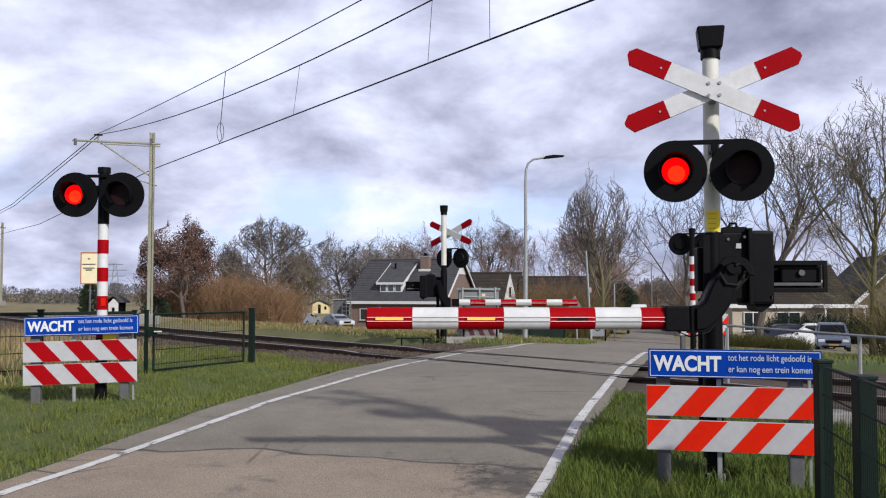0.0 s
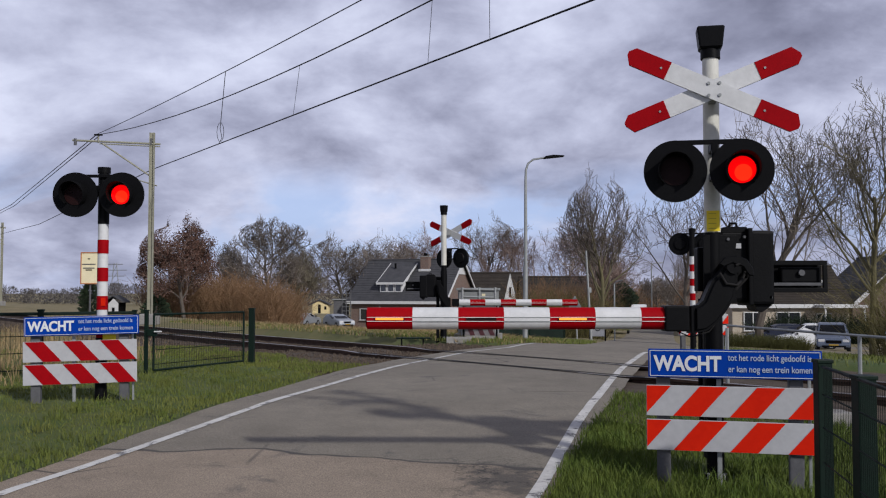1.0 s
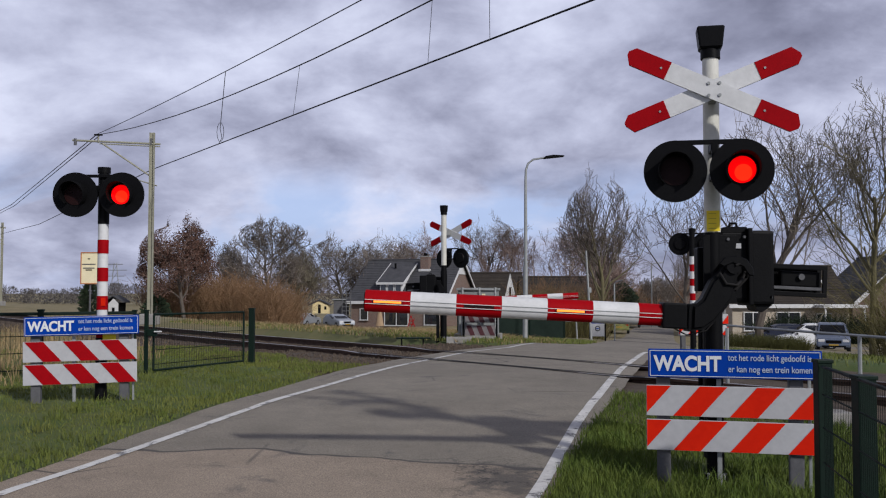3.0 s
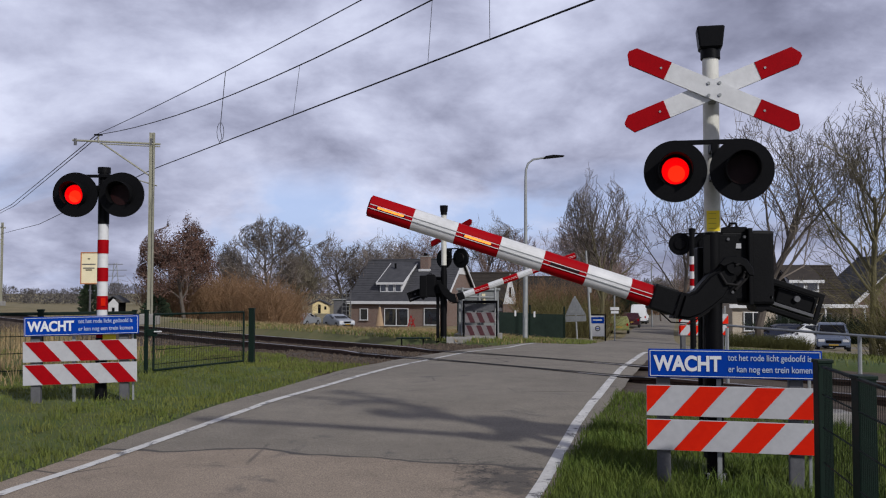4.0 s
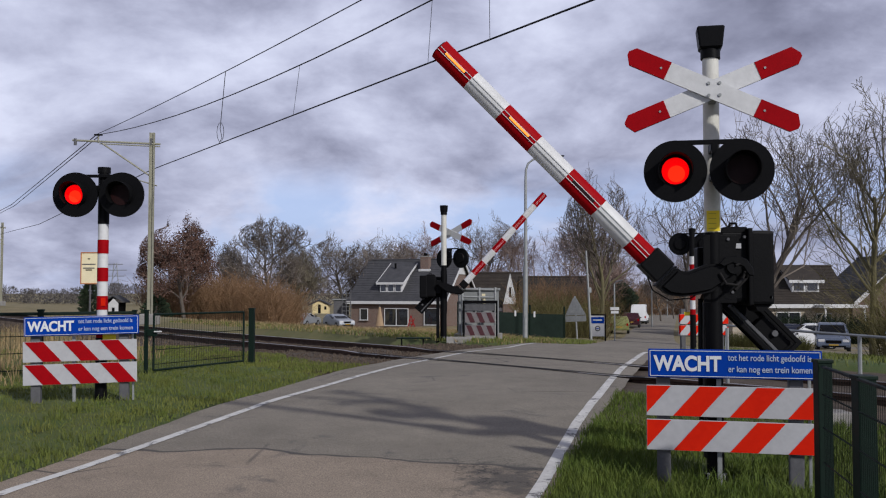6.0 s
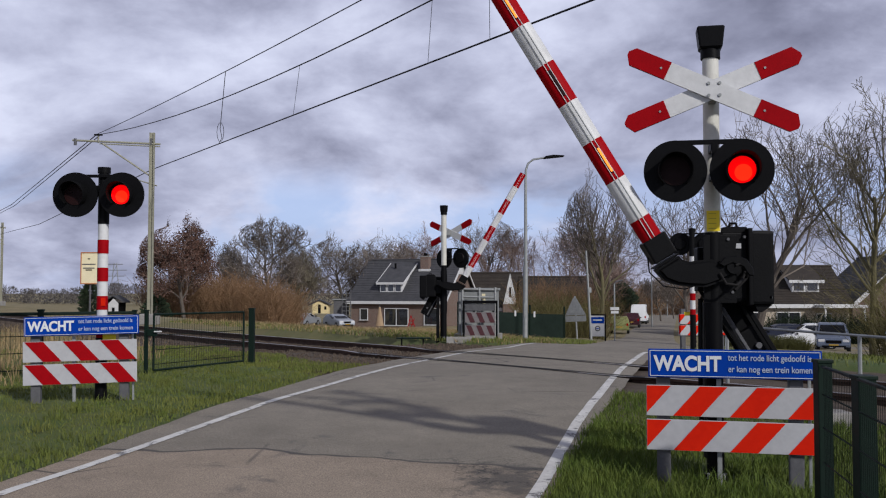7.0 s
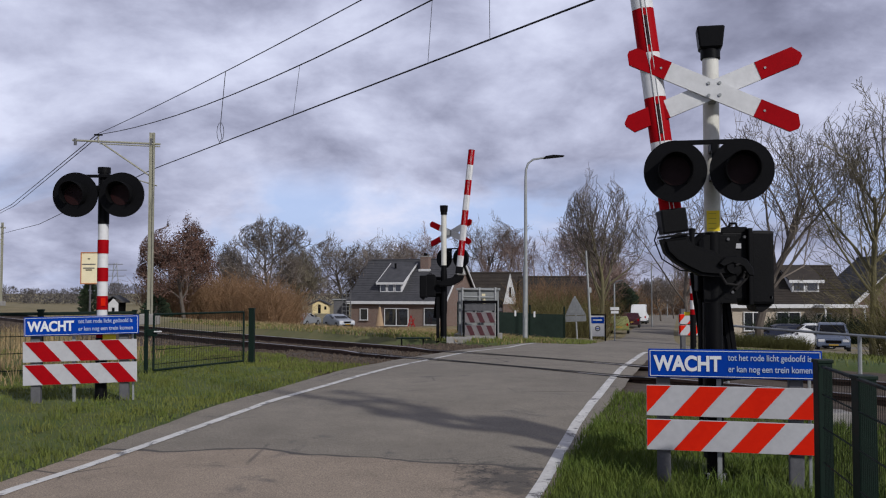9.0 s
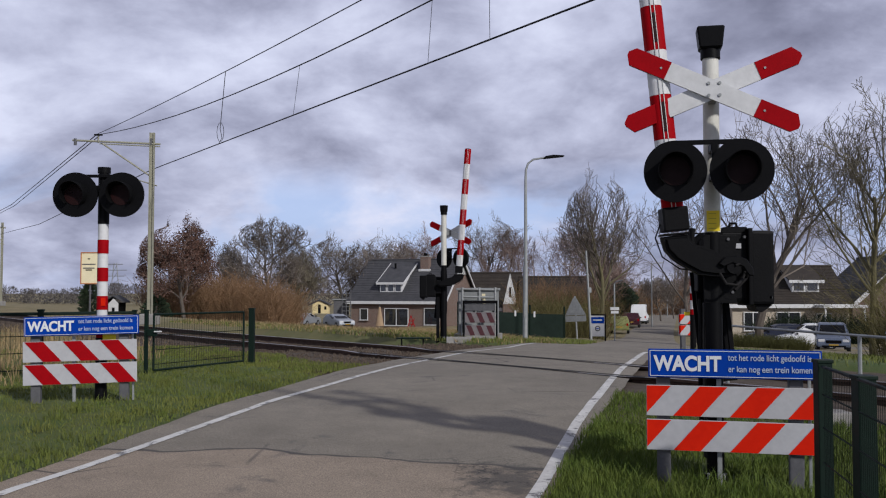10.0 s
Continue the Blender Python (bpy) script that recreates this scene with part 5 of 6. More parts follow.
    s = house(pose(12.0, 96, z2), 7.5, 8, 2.2, 5.2, BRICK, ROOF_BROWN, "brown-roofed brick house behind bare shrubs")
    window(s, 0.5, 0.0, 1.2, 1.6, 1.2, 2)
    # house beyond the parked cars
    z3 = ground_z(28, 75)
    s = house(pose(27.4, 75, z3), 9.2, 8.4, 2.85, 5.75, BRICK_PALE, ROOF_BROWN, "pale brick house with brown roof and long dormer")
    dormer(s, 1.6, 1.1, 3.55, 2.2, 1.0, 2.6, 2, ROOF_BROWN, 0.45, False)
    window(s, -0.2, 0.0, 1.3, 1.9, 1.5, 2)
    window(s, 2.6, 0.0, 1.35, 1.2, 1.2, 1)
    window(s, -3.0, 0.0, 1.3, 1.5, 1.5, 2)
    part("porch_roof", box(3.4, -1.2, 2.5, 3.4, 2.2, 0.22, 0.02), WHITE, s, "white flat porch roof")
    for x in (1.9, 4.9):
        part("porch_post", box(x, -2.1, 1.2, 0.12, 0.12, 2.5), WHITE, s)
    s = house(pose(41.5, 80, z3, 0, 0, 90), 9, 9.0, 2.6, 6.6, BRICK, ROOF, "dark gabled house with white bargeboards behind twigs")
    for sy in (-1, 1):
        part("bargeboard", box(-4.95, 4.5 + sy * 2.35, 4.55, 0.08, 6.1, 0.30, turn=Matrix.Rotation(-sy * 0.72, 4, "X")), WHITE, s, "white bargeboard")
    # roofs far along the road
    for x, y, yaw in ((47, 150, 70), (52, 185, 80), (30, 190, 20)):
        house(pose(x, y, -2.5, 0, 0, yaw), 9, 8, 2.8, 6.2, BRICK, ROOF, "far brick house with dark roof along the road")
    # yellow play house
    p = thing("play_house", pose(-12.0, 93.75, -0.97) @ Matrix.Scale(1.06, 4), "small yellow wooden play house on posts", "play house")
    part("wall", slab([(-0.75, 0), (0.75, 0), (0.75, 0.75), (-0.1, 1.15), (-0.75, 0.85)], -0.5, 0.5), WOOD_YELLOW, p)
    part("roof", slab([(-1.15, 0.75), (-0.1, 1.22), (0.95, 0.75), (0.95, 0.83), (-0.1, 1.31), (-1.15, 0.83)], -0.65, 0.65), ROOF, p)
    part("door_opening", box(-0.1, -0.51, 0.42, 0.25, 0.03, 0.8), BLACK_MATT, p)
    part("window_opening", box(0.45, -0.51, 0.5, 0.2, 0.03, 0.3), BLACK_MATT, p)
    for x in (-0.7, 0.7):
        part("stilt", box(x, 0, -0.75, 0.1, 0.9, 1.6), WOOD_YELLOW, p)
    t = thing("swing_frame", pose(-3.17, 97.0, -2.55), "red metal play frame in the garden", "play frame")
    for a, b in (((-0.45, 0, 0), (-0.1, 0, 1.3)), ((0.35, 0, 0), (-0.1, 0, 1.3)), ((-0.1, 0, 0), (0.25, 0, 1.0)), ((-0.35, 0, 0.45), (0.25, 0, 0.35)), ((-0.3, 0, 0.8), (0.15, 0, 0.65))):
        part("bar", rod(a, b, 0.04, n=6), RED, t)
    h = thing("track_kiosk", pose(-20.2, 58.5, ground_z(-20.2, 58.5) - 0.3), "small dark hut with white gable front", "hut")
    part("wall", box(0, 0, 0.45, 1.0, 1.2, 1.1), BLACK_MATT, h)
    part("front", slab([(-0.15, 0.2), (0.45, 0.2), (0.45, 0.95), (0.15, 1.25), (-0.15, 0.95)], -0.62, -0.58), WHITE, h)
    part("roof", slab([(-0.6, 0.95), (0.15, 1.38), (0.75, 1.0), (0.75, 1.05), (0.15, 1.45), (-0.6, 1.02)], -0.7, 0.7), ROOF, h)
    part("window_opening", box(0.15, -0.63, 0.55, 0.16, 0.02, 0.3), BLACK_MATT, h)


# ---- vehicles ----
def car(m, paint, label, length=4.1, width=1.72, height=1.48, van=False, mpv=False):
    s = thing("van" if van else "car", m, label, "van" if van else "car", "parked vehicles")
    L, H = length / 2, height
    if van:
        pts = [(-L, 0.35), (L, 0.35), (L, 0.75), (L - 0.1, 0.95), (L - 0.85, 1.15), (L - 1.35, H - 0.12), (L - 1.7, H), (-L + 0.1, H), (-L, H - 0.15)]
        cab = [(L - 0.80, 1.16), (L - 1.32, H - 0.15), (L - 2.0, H - 0.15), (L - 2.0, 1.16)]
    else:
        nose = 0.95 if mpv else 1.15
        pts = [(-L, 0.32), (L, 0.32), (L, 0.62), (L - 0.12, 0.80), (L - nose, 0.95), (L - nose - 0.75, H - 0.06), (L - nose - 1.0, H), (-L + 0.55, H), (-L + 0.18, 0.98), (-L, 0.85)]
        cab = [(L - nose - 0.06, 0.97), (L - nose - 0.78, H - 0.10), (-L + 0.62, H - 0.10), (-L + 0.30, 0.97)]
    b = slab(pts, -width / 2, width / 2)
    for v in b.verts:
        if v.co.z > 1.0:
            v.co.y *= 0.84
    bmesh.ops.bevel(b, geom=b.edges[:], offset=0.055, segments=2, affect="EDGES")
    body = smooth(part("body", b, paint, s), 35)
    for sy in (-1, 1):
        q = slab(cab, 0, 0.02)
        for v in q.verts:
            k = 0.84 + 0.16 * (1.0 - min(1, max(0, (v.co.z - 0.95) / (H - 1.05)))) * 0.35
            v.co.y = sy * (width / 2 * k + 0.012 + v.co.y)
        part("side_window", q, CAR_GLASS, body)
    (x0, z0), (x1, z1) = cab[0], cab[1]
    ws = bmesh.new()
    vs = [ws.verts.new(p) for p in ((x0 + 0.10, -width * 0.40, z0 + 0.02), (x0 + 0.10, width * 0.40, z0 + 0.02), (x1 + 0.08, width * 0.36, z1 + 0.0), (x1 + 0.08, -width * 0.36, z1 + 0.0))]
    ws.faces.new(vs)
    bmesh.ops.solidify(ws, geom=ws.faces[:], thickness=0.03)
    part("windscreen", ws, CAR_GLASS, body)
    if not van:
        x2, z2 = cab[3][0] - 0.10, 0.99
        vs_ = bmesh.new()
        q = [vs_.verts.new(p) for p in ((x2, -width * 0.38, z2), (x2, width * 0.38, z2), (cab[2][0] - 0.1, width * 0.35, H - 0.1), (cab[2][0] - 0.1, -width * 0.35, H - 0.1))]
        vs_.faces.new(q)
        bmesh.ops.solidify(vs_, geom=vs_.faces[:], thickness=0.03)
        part("rear_window", vs_, CAR_GLASS, body)
    for sy in (-1, 1):
        part("headlight", box(L - 0.07, sy * width * 0.36, 0.68, 0.10, 0.34, 0.15, 0.03), WHITE, body, "clear headlight")
        part("tail_light", box(-L + 0.02, sy * width * 0.42, 0.82, 0.06, 0.16, 0.22, 0.02), RED, body, "red tail light")
        part("mirror", box(cab[0][0] - 0.15, sy * (width / 2 + 0.06), 1.0, 0.10, 0.14, 0.11, 0.03), BLACK, body)
    part("grille", box(L + 0.005, 0, 0.62, 0.04, width * 0.46, 0.17, 0.01), BLACK, body)
    part("lower_intake", box(L + 0.045, 0, 0.37, 0.03, width * 0.7, 0.10, 0.01), BLACK, body)
    part("bumper", box(L - 0.02, 0, 0.42, 0.12, width * 0.94, 0.16, 0.03), paint, body)
    part("plate", box(L + 0.045, 0, 0.44, 0.012, 0.50, 0.10), PLATE, body, "blank yellow plate")
    part("plate", box(-L - 0.01, 0, 0.60, 0.012, 0.50, 0.10), PLATE, body, "blank yellow plate")
    for sx in (-L + 0.75, L - 0.78):
        for sy in (-1, 1):
            y = sy * (width / 2 - 0.08)
            wh = smooth(part("wheel", rod((sx, y - 0.10, 0.31), (sx, y + 0.10, 0.31), 0.31, n=20), TYRE, s))
            part("rim", rod((sx, y + sy * 0.09, 0.31), (sx, y + sy * 0.112, 0.31), 0.19, n=14), STEEL, wh)
    return s


def vehicles():
    silver = surface("silver_paint", (0.36, 0.38, 0.41), (0.32, 0.34, 0.37), 2.0, 0.32, 0, 40, 0.5)
    steel_blue = surface("blue_grey_car_paint", (0.14, 0.165, 0.22), (0.115, 0.138, 0.185), 2.0, 0.3, 0, 40, 0.4)
    white = surface("white_car_paint", (0.72, 0.73, 0.74), (0.68, 0.69, 0.70), 2.0, 0.3)
    plum = surface("plum_car_paint", (0.06, 0.02, 0.03), (0.045, 0.016, 0.024), 2.0, 0.3, 0, 40, 0.3)
    lime = surface("lime_car_paint", (0.22, 0.235, 0.09), (0.18, 0.19, 0.07), 2.0, 0.35)
    dark = surface("dark_blue_paint", (0.03, 0.035, 0.06), None, 2.0, 0.3, 0, 40, 0.3)
    def at(x, y, yaw, lift=0.0):
        return pose(x, y, ground_z(x, y) + lift, 0, 0, yaw)
    car(at(22.45, 55, -110), steel_blue, "blue-grey estate car parked facing the crossing", 4.3, 1.76, 1.60)
    car(at(23.2, 60.5, 168), white, "white hatchback parked across the forecourt", 3.9, 1.68, 1.62, mpv=True)
    car(at(22.2, 63.5, 172), dark, "dark hatchback parked before the hedge", 4.0)
    car(at(22.9, 47.3, -116), silver, "silver car partly behind the shrubs", 4.2, 1.75, 1.6, mpv=True)
    car(at(22.7, 110, 75), white, "white delivery van parked at the kerb", 5.0, 1.85, 2.2, van=True)
    car(at(19.4, 98, 77), plum, "plum coloured car parked at the kerb", 4.0, 1.72, 1.5)
    car(at(15.6, 84, 78), lime, "yellow-green small car parked at the kerb", 3.6, 1.62, 1.5)
    car(at(-9.85, 90, -58), silver, "silver small car parked behind tall grass", 3.7, 1.6, 1.35)
    car(at(-13.2, 91, 72), silver, "pale grey car half hidden in tall grass", 3.9, 1.65, 1.3)


overhead_line()
street_lamp()
road_signs()
fences()
relay_cabinet()
houses()
vehicles()


# ---- trees and plants ----
class Wood:
    """Collects tapered branches as verts and faces."""

    def __init__(self):
        self.v, self.f = [], []

    def limb(self, pts, radii, n):
        start = len(self.v)
        for i, (p, r) in enumerate(zip(pts, radii)):
            d = (pts[min(i + 1, len(pts) - 1)] - pts[max(i - 1, 0)]).normalized()
            u = d.orthogonal().normalized()
            w = d.cross(u)
            for k in range(n):
                a = k * math.tau / n
                self.v.append(p + u * (math.cos(a) * r) + w * (math.sin(a) * r))
        for i in range(len(pts) - 1):
            for k in range(n):
                a, b = start + i * n + k, start + i * n + (k + 1) % n
                self.f.append((a, b, b + n, a + n))


def grow(rng, thick, thin, base, way, length, radius, level, depth, rise, spread, forks, twig_r, tips):
    """One branch and all that grows from it."""
    n = (6, 4, 3, 3, 2)[min(level, 4)]
    pts, radii, p, d = [base], [radius], base, way.copy()
    for i in range(n):
        wob = 0.10 + 0.07 * level
        d = (d + Vector((rng.gauss(0, wob), rng.gauss(0, wob), rng.gauss(0, wob) + rise * (0.5 + 0.3 * level)))).normalized()
        p = p + d * (length / n)
        pts.append(p)
        radii.append(max(twig_r, radius * (1 - (0.55 if level == 0 else 0.72) * (i + 1) / n)))
    (thick if level < 2 else thin).limb(pts, radii, (8, 6, 4, 3, 3, 3)[min(level, 5)])
    tips.append((pts[-1], d))
    if level >= depth:
        return
    count = forks[min(level, len(forks) - 1)]
    for k in range(count):
        t = (0.30 if level == 0 else 0.15) + (0.70 if level == 0 else 0.85) * (k + rng.random()) / count
        i = min(int(t * n), n - 1)
        q = pts[i].lerp(pts[i + 1], t * n - i)
        ax = (pts[i + 1] - pts[i]).normalized()
        side = ax.orthogonal().normalized()
        side.rotate(Matrix.Rotation(k * 2.4 + rng.uniform(-0.6, 0.6), 3, ax))
        ang = spread * rng.uniform(0.65, 1.25)
        nd = (ax * math.cos(ang) + side * math.sin(ang)).normalized()
        ln = length * (rng.uniform(0.6, 0.92) if level == 0 else rng.uniform(0.42, 0.72)) * (1.15 - 0.45 * t)
        grow(rng, thick, thin, q, nd, ln, max(twig_r, radii[i] * rng.uniform(0.42, 0.6)), level + 1, depth, rise, spread, forks, twig_r, tips)


def tree(seed, height, x, y, label, bark=BARK, twigs=TWIG, spread=0.75, rise=0.10, forks=(11, 7, 6, 5), trunk=0.55, depth=4, twig_r=0.012, girth=0.017, lean=0.0, leaves=None, stems=1, z=None, width=1.0):
    rng = random.Random(seed)
    thick, thin, tips = Wood(), Wood(), []
    for k in range(stems):
        out = Vector((lean + (0.5 * math.cos(k * 2.3) if stems > 1 else 0), 0.5 * math.sin(k * 2.3) if stems > 1 else 0, 1.0)).normalized()
        grow(rng, thick, thin, Vector((0.12 * k * (-1) ** k, 0, -0.15)), out, height * trunk, height * girth, 0, depth, rise, spread, forks, twig_r, tips)
    s = thing("tree", pose(x, y, ground_z(x, y) if z is None else z, 0, 0, 0), label, "tree", "bare trees")
    top = sorted(v.z for v in thin.v)[int(len(thin.v) * 0.985)]
    k = height / top
    rad = sorted(math.hypot(v.x, v.y) for v in thin.v)[int(len(thin.v) * 0.82)]
    cap = sorted(v.z for v in thin.v)[int(len(thin.v) * 0.90)]

    mid = cap * 0.60

    def rounded(v):
        """Draws stray shoots in, so that the crown keeps an uneven dome."""
        up = min(1.0, max(0.0, (v.z - mid) / (top - mid + 0.01)))
        lim = rad * math.sqrt(max(0.08, 1 - up * up)) * (1 + 0.25 * noise.noise((v.x * 0.9, v.y * 0.9, v.z * 0.9 + seed)))
        q = math.hypot(v.x, v.y) / lim
        g = 1.0 if q < 1 else (1 + 0.45 * (1 - math.exp((1 - q) / 0.45))) / q
        return (v.x * g * k * width, v.y * g * k * width, v.z * k)

    def out(w):
        return [rounded(v) for v in w.v]
    plain("trunk", out(thick), thick.f, bark, s)
    plain("crown", out(thin), thin.f, twigs, s, "crown of many fine bare twigs" if not leaves else "crown of fine twigs")
    if leaves:
        v, f = [], []
        for p, d in tips:
            for _ in range(leaves[1]):
                q = p + Vector((rng.gauss(0, 0.13), rng.gauss(0, 0.13), rng.gauss(0, 0.13)))
                a = Vector((rng.gauss(0, 1), rng.gauss(0, 1), rng.gauss(0, 1))).normalized() * rng.uniform(0.018, 0.042)
                b = a.orthogonal().normalized() * a.length
                i = len(v)
                v += [rounded(q + a), rounded(q + b), rounded(q - a), rounded(q - b)]
                f.append((i, i + 1, i + 2, i + 3))
        plain("leaves", v, f, leaves[0], s, "clumps of dry brown leaves")
    return s


def brush(seed, x0, x1, y0, y1, h0, h1, count, material, name, label, bend=0.35, r=0.012, z=None):
    """A thicket of thin upright stems."""
    rng = random.Random(seed)
    w = Wood()
    for _ in range(count):
        x, y = rng.uniform(x0, x1), rng.uniform(y0, y1)
        k = 0.6 + 0.4 * noise.noise((x * 0.35, y * 0.3, seed))
        h = (h0 + (h1 - h0) * rng.random() ** 1.3) * (0.6 + 0.8 * k)
        b = Vector((x, y, (ground_z(x, y) if z is None else z) - 0.05))
        d = Vector((rng.gauss(0, bend), rng.gauss(0, bend), 1)).normalized()
        m = b + d * h * 0.5
        t = m + (d + Vector((rng.gauss(0, bend), rng.gauss(0, bend), rng.uniform(-0.3, 0.2)))).normalized() * h * 0.5
        w.limb([b, m, t], [r, r * 0.8, r * 0.35], 3)
        for _ in range(2):
            q = b.lerp(t, rng.uniform(0.35, 0.9))
            e = q + Vector((rng.gauss(0, 0.5), rng.gauss(0, 0.5), rng.uniform(0.1, 0.8))).normalized() * h * rng.uniform(0.15, 0.35)
            w.limb([q, e], [r * 0.6, r * 0.3], 3)
    return tagged(plain(name, w.v, w.f, material), label, "shrubs", kind="stuff")


def blades(name, label, spots, material, h, wd, seed, lean=0.5):
    """Grass blades as narrow bent triangles on the spots given."""
    rng = np.random.default_rng(seed)
    n = len(spots)
    base = np.array(spots)
    a = rng.uniform(0, math.tau, n)
    hh = h * rng.uniform(0.45, 1.25, n)
    ww = wd * rng.uniform(0.7, 1.3, n)
    dx, dy = np.cos(a), np.sin(a)
    ln = rng.uniform(0.1, lean, n) * hh
    b = rng.uniform(0, math.tau, n)
    lx, ly = np.cos(b) * ln, np.sin(b) * ln
    v = np.zeros((n, 5, 3))
    for i, (s, f, k) in enumerate(((-1, 0, 1), (1, 0, 1), (-0.7, 0.3, 0.6), (0.7, 0.3, 0.6), (0, 1, 1))):
        v[:, i, 0] = base[:, 0] + dx * ww * s + lx * f
        v[:, i, 1] = base[:, 1] + dy * ww * s + ly * f
        v[:, i, 2] = base[:, 2] + (0 if i < 2 else hh * (k if i < 4 else 1.0) * (1 if i > 3 else 0.95))
    idx = np.arange(n)[:, None] * 5
    quads = (idx + np.array([[0, 1, 3, 2]])).tolist()
    tris = (idx + np.array([[2, 3, 4]])).tolist()
    ob = plain(name, v.reshape(-1, 3).tolist(), quads + tris, material)
    return tagged(ob, label, "grass", kind="stuff")


def on_grass(x, y, margin=0.04):
    return not (edge_at(LEFT_EDGE, y) - margin < x < edge_at(RIGHT_EDGE, y) + margin) and not (-2.1 - 0.5 * noise.noise((x * 0.9, y * 0.9, 3)) < across(x, y) < 3.05)


def verge_spots(rng, n, x0, x1, y0, y1, power=1.0):
    out = []
    while len(out) < n:
        x, y = rng.uniform(x0, x1), y0 + (y1 - y0) * rng.random() ** power
        if on_grass(x, y, -0.03 * rng.random()) and rng.random() < 0.62 + 0.5 * noise.noise((x * 1.3, y * 1.3, 8)):
            out.append((x, y, ground_z(x, y) + 0.05 * noise.noise((x * 0.7, y * 0.7, 0)) + 0.005))
    return out


def plants():
    # trees from the field side to the road's far end
    tree(11, 5.6, -15.5, 57, "round tree still holding dry reddish-brown leaves", twigs=TWIG_RED, spread=0.8, forks=(11, 7, 5, 4), trunk=0.5, leaves=(DEAD_LEAF, 10), depth=4)
    tree(12, 8.2, -13.0, 74, "bare spreading tree with dark limbs", twigs=TWIG, spread=0.8, forks=(12, 8, 7, 5), trunk=0.5)
    tree(13, 6.1, -17.2, 76, "smaller bare tree behind brushwood", twigs=TWIG)
    tree(14, 6.4, -11.9, 78, "bare tree with yellowish bark behind brushwood", bark=BARK_GREEN, twigs=TWIG_DARK, spread=0.6, rise=0.15)
    tree(15, 10.2, -11.6, 110, "bare tree with rounded crown and dark limbs beside the house", twigs=TWIG, spread=0.85, forks=(12, 8, 7, 5), trunk=0.48, width=1.1)
    tree(16, 9.4, -8.6, 114, "lower bare tree behind the house end", twigs=TWIG, spread=0.8)
    tree(17, 8.6, -16.3, 112, "bare dark tree behind the brushwood", twigs=TWIG)
    tree(18, 11.2, -3.4, 121, "bare brown tree behind the slate roof", twigs=TWIG_RED, spread=0.85, forks=(12, 8, 7, 5))
    tree(19, 11.0, -6.4, 118, "bare tree above the house roof", twigs=TWIG, spread=0.85)
    tree(20, 13.2, 5.6, 126, "tall narrow bare tree behind the gable", twigs=TWIG, spread=0.6)
    tree(21, 12.2, 13.4, 120, "pale bare tree with reddish twigs", bark=surface("pale_bark", (0.36, 0.31, 0.28), (0.24, 0.2, 0.18), 2.0, 0.9), twigs=TWIG_RED, spread=0.65, stems=2)
    tree(22, 8.7, 8.6, 52, "vase-shaped bare tree with many upright limbs", bark=BARK_GREEN, twigs=TWIG, spread=0.48, rise=0.17, forks=(14, 8, 5, 3), trunk=0.52, girth=0.014, width=1.0, twig_r=0.01)
    tree(23, 9.6, 13.6, 90, "bare tree with reddish twigs along the road", twigs=TWIG_RED)
    tree(24, 14.3, 19.9, 60, "big bare tree with wide grey crown", twigs=TWIG, spread=0.62, forks=(10, 6, 5, 4), trunk=0.52, girth=0.016)
    tree(25, 11.0, 16.9, 64, "bare tree with wide sweeping limbs", twigs=TWIG, spread=0.65, rise=0.10, forks=(9, 6, 4, 3), girth=0.014)
    tree(26, 9.4, 15.8, 35.0, "tall bare tree with steep thin limbs", bark=BARK_GREEN, twigs=TWIG_DARK, spread=0.62, rise=0.11, forks=(12, 7, 5, 3), trunk=0.55, lean=-0.05, girth=0.013, twig_r=0.009)
    tree(27, 7.0, 17.6, 38.0, "bare tree with tangled thin twigs", bark=BARK_GREEN, twigs=TWIG_DARK, spread=0.8, forks=(9, 6, 4, 3), girth=0.009, twig_r=0.007)
    tree(28, 7.2, 25.2, 84, "bare tree behind the pale house", twigs=TWIG, spread=0.8)
    tree(36, 9.5, 27.5, 92, "bare tree above the brown roof", twigs=TWIG, spread=0.8)
    tree(29, 5.6, 27.0, 118, "bare tree near the road bend", twigs=TWIG, spread=0.8)
    for i, (x, y, h) in enumerate(((36, 165, 5.5), (45, 178, 6.5), (52, 205, 11), (58, 215, 10), (41, 215, 6.5), (33, 190, 11), (28, 160, 9), (24, 138, 9), (31.5, 130, 5.0))):
        tree(40 + i, h, x, y, "distant bare tree at the road's end", twigs=TWIG_RED if i % 2 else TWIG, depth=3, forks=(10, 8, 8), twig_r=0.02)
    brush(1, -19.0, -10.6, 60, 72, 1.6, 3.3, 5200, BRUSH, "brushwood", "thicket of tall reddish-brown brushwood", r=0.016)
    brush(3, 4.8, 8.8, 50, 60, 1.4, 3.0, 1500, WILLOW, "shrubbery", "yellow-brown bare shrubs behind the signs", bend=0.45)
    brush(4, 7.5, 12.5, 72, 92, 2.0, 4.6, 1800, BRUSH, "shrubbery", "brown bare shrubs along the side road", bend=0.4, r=0.02)
    brush(5, 14.2, 17.5, 26.5, 32, 1.4, 3.6, 1700, WILLOW, "shrubbery", "yellow-green bare willow shrubs", bend=0.5, r=0.008)
    brush(6, 22, 40, 150, 175, 3, 6, 900, BRUSH, "shrubbery", "far brown hedgerow along the road", r=0.04)
    brush(9, 43, 62, 140, 180, 3, 7, 900, BRUSH, "shrubbery", "far brown hedgerow beyond the houses", r=0.04)
    brush(7, 13.2, 17.3, 44.5, 46.5, 0.35, 0.85, 2600, HEDGE, "hedge", "low clipped brown-green hedge before the cars", bend=0.3, r=0.01)
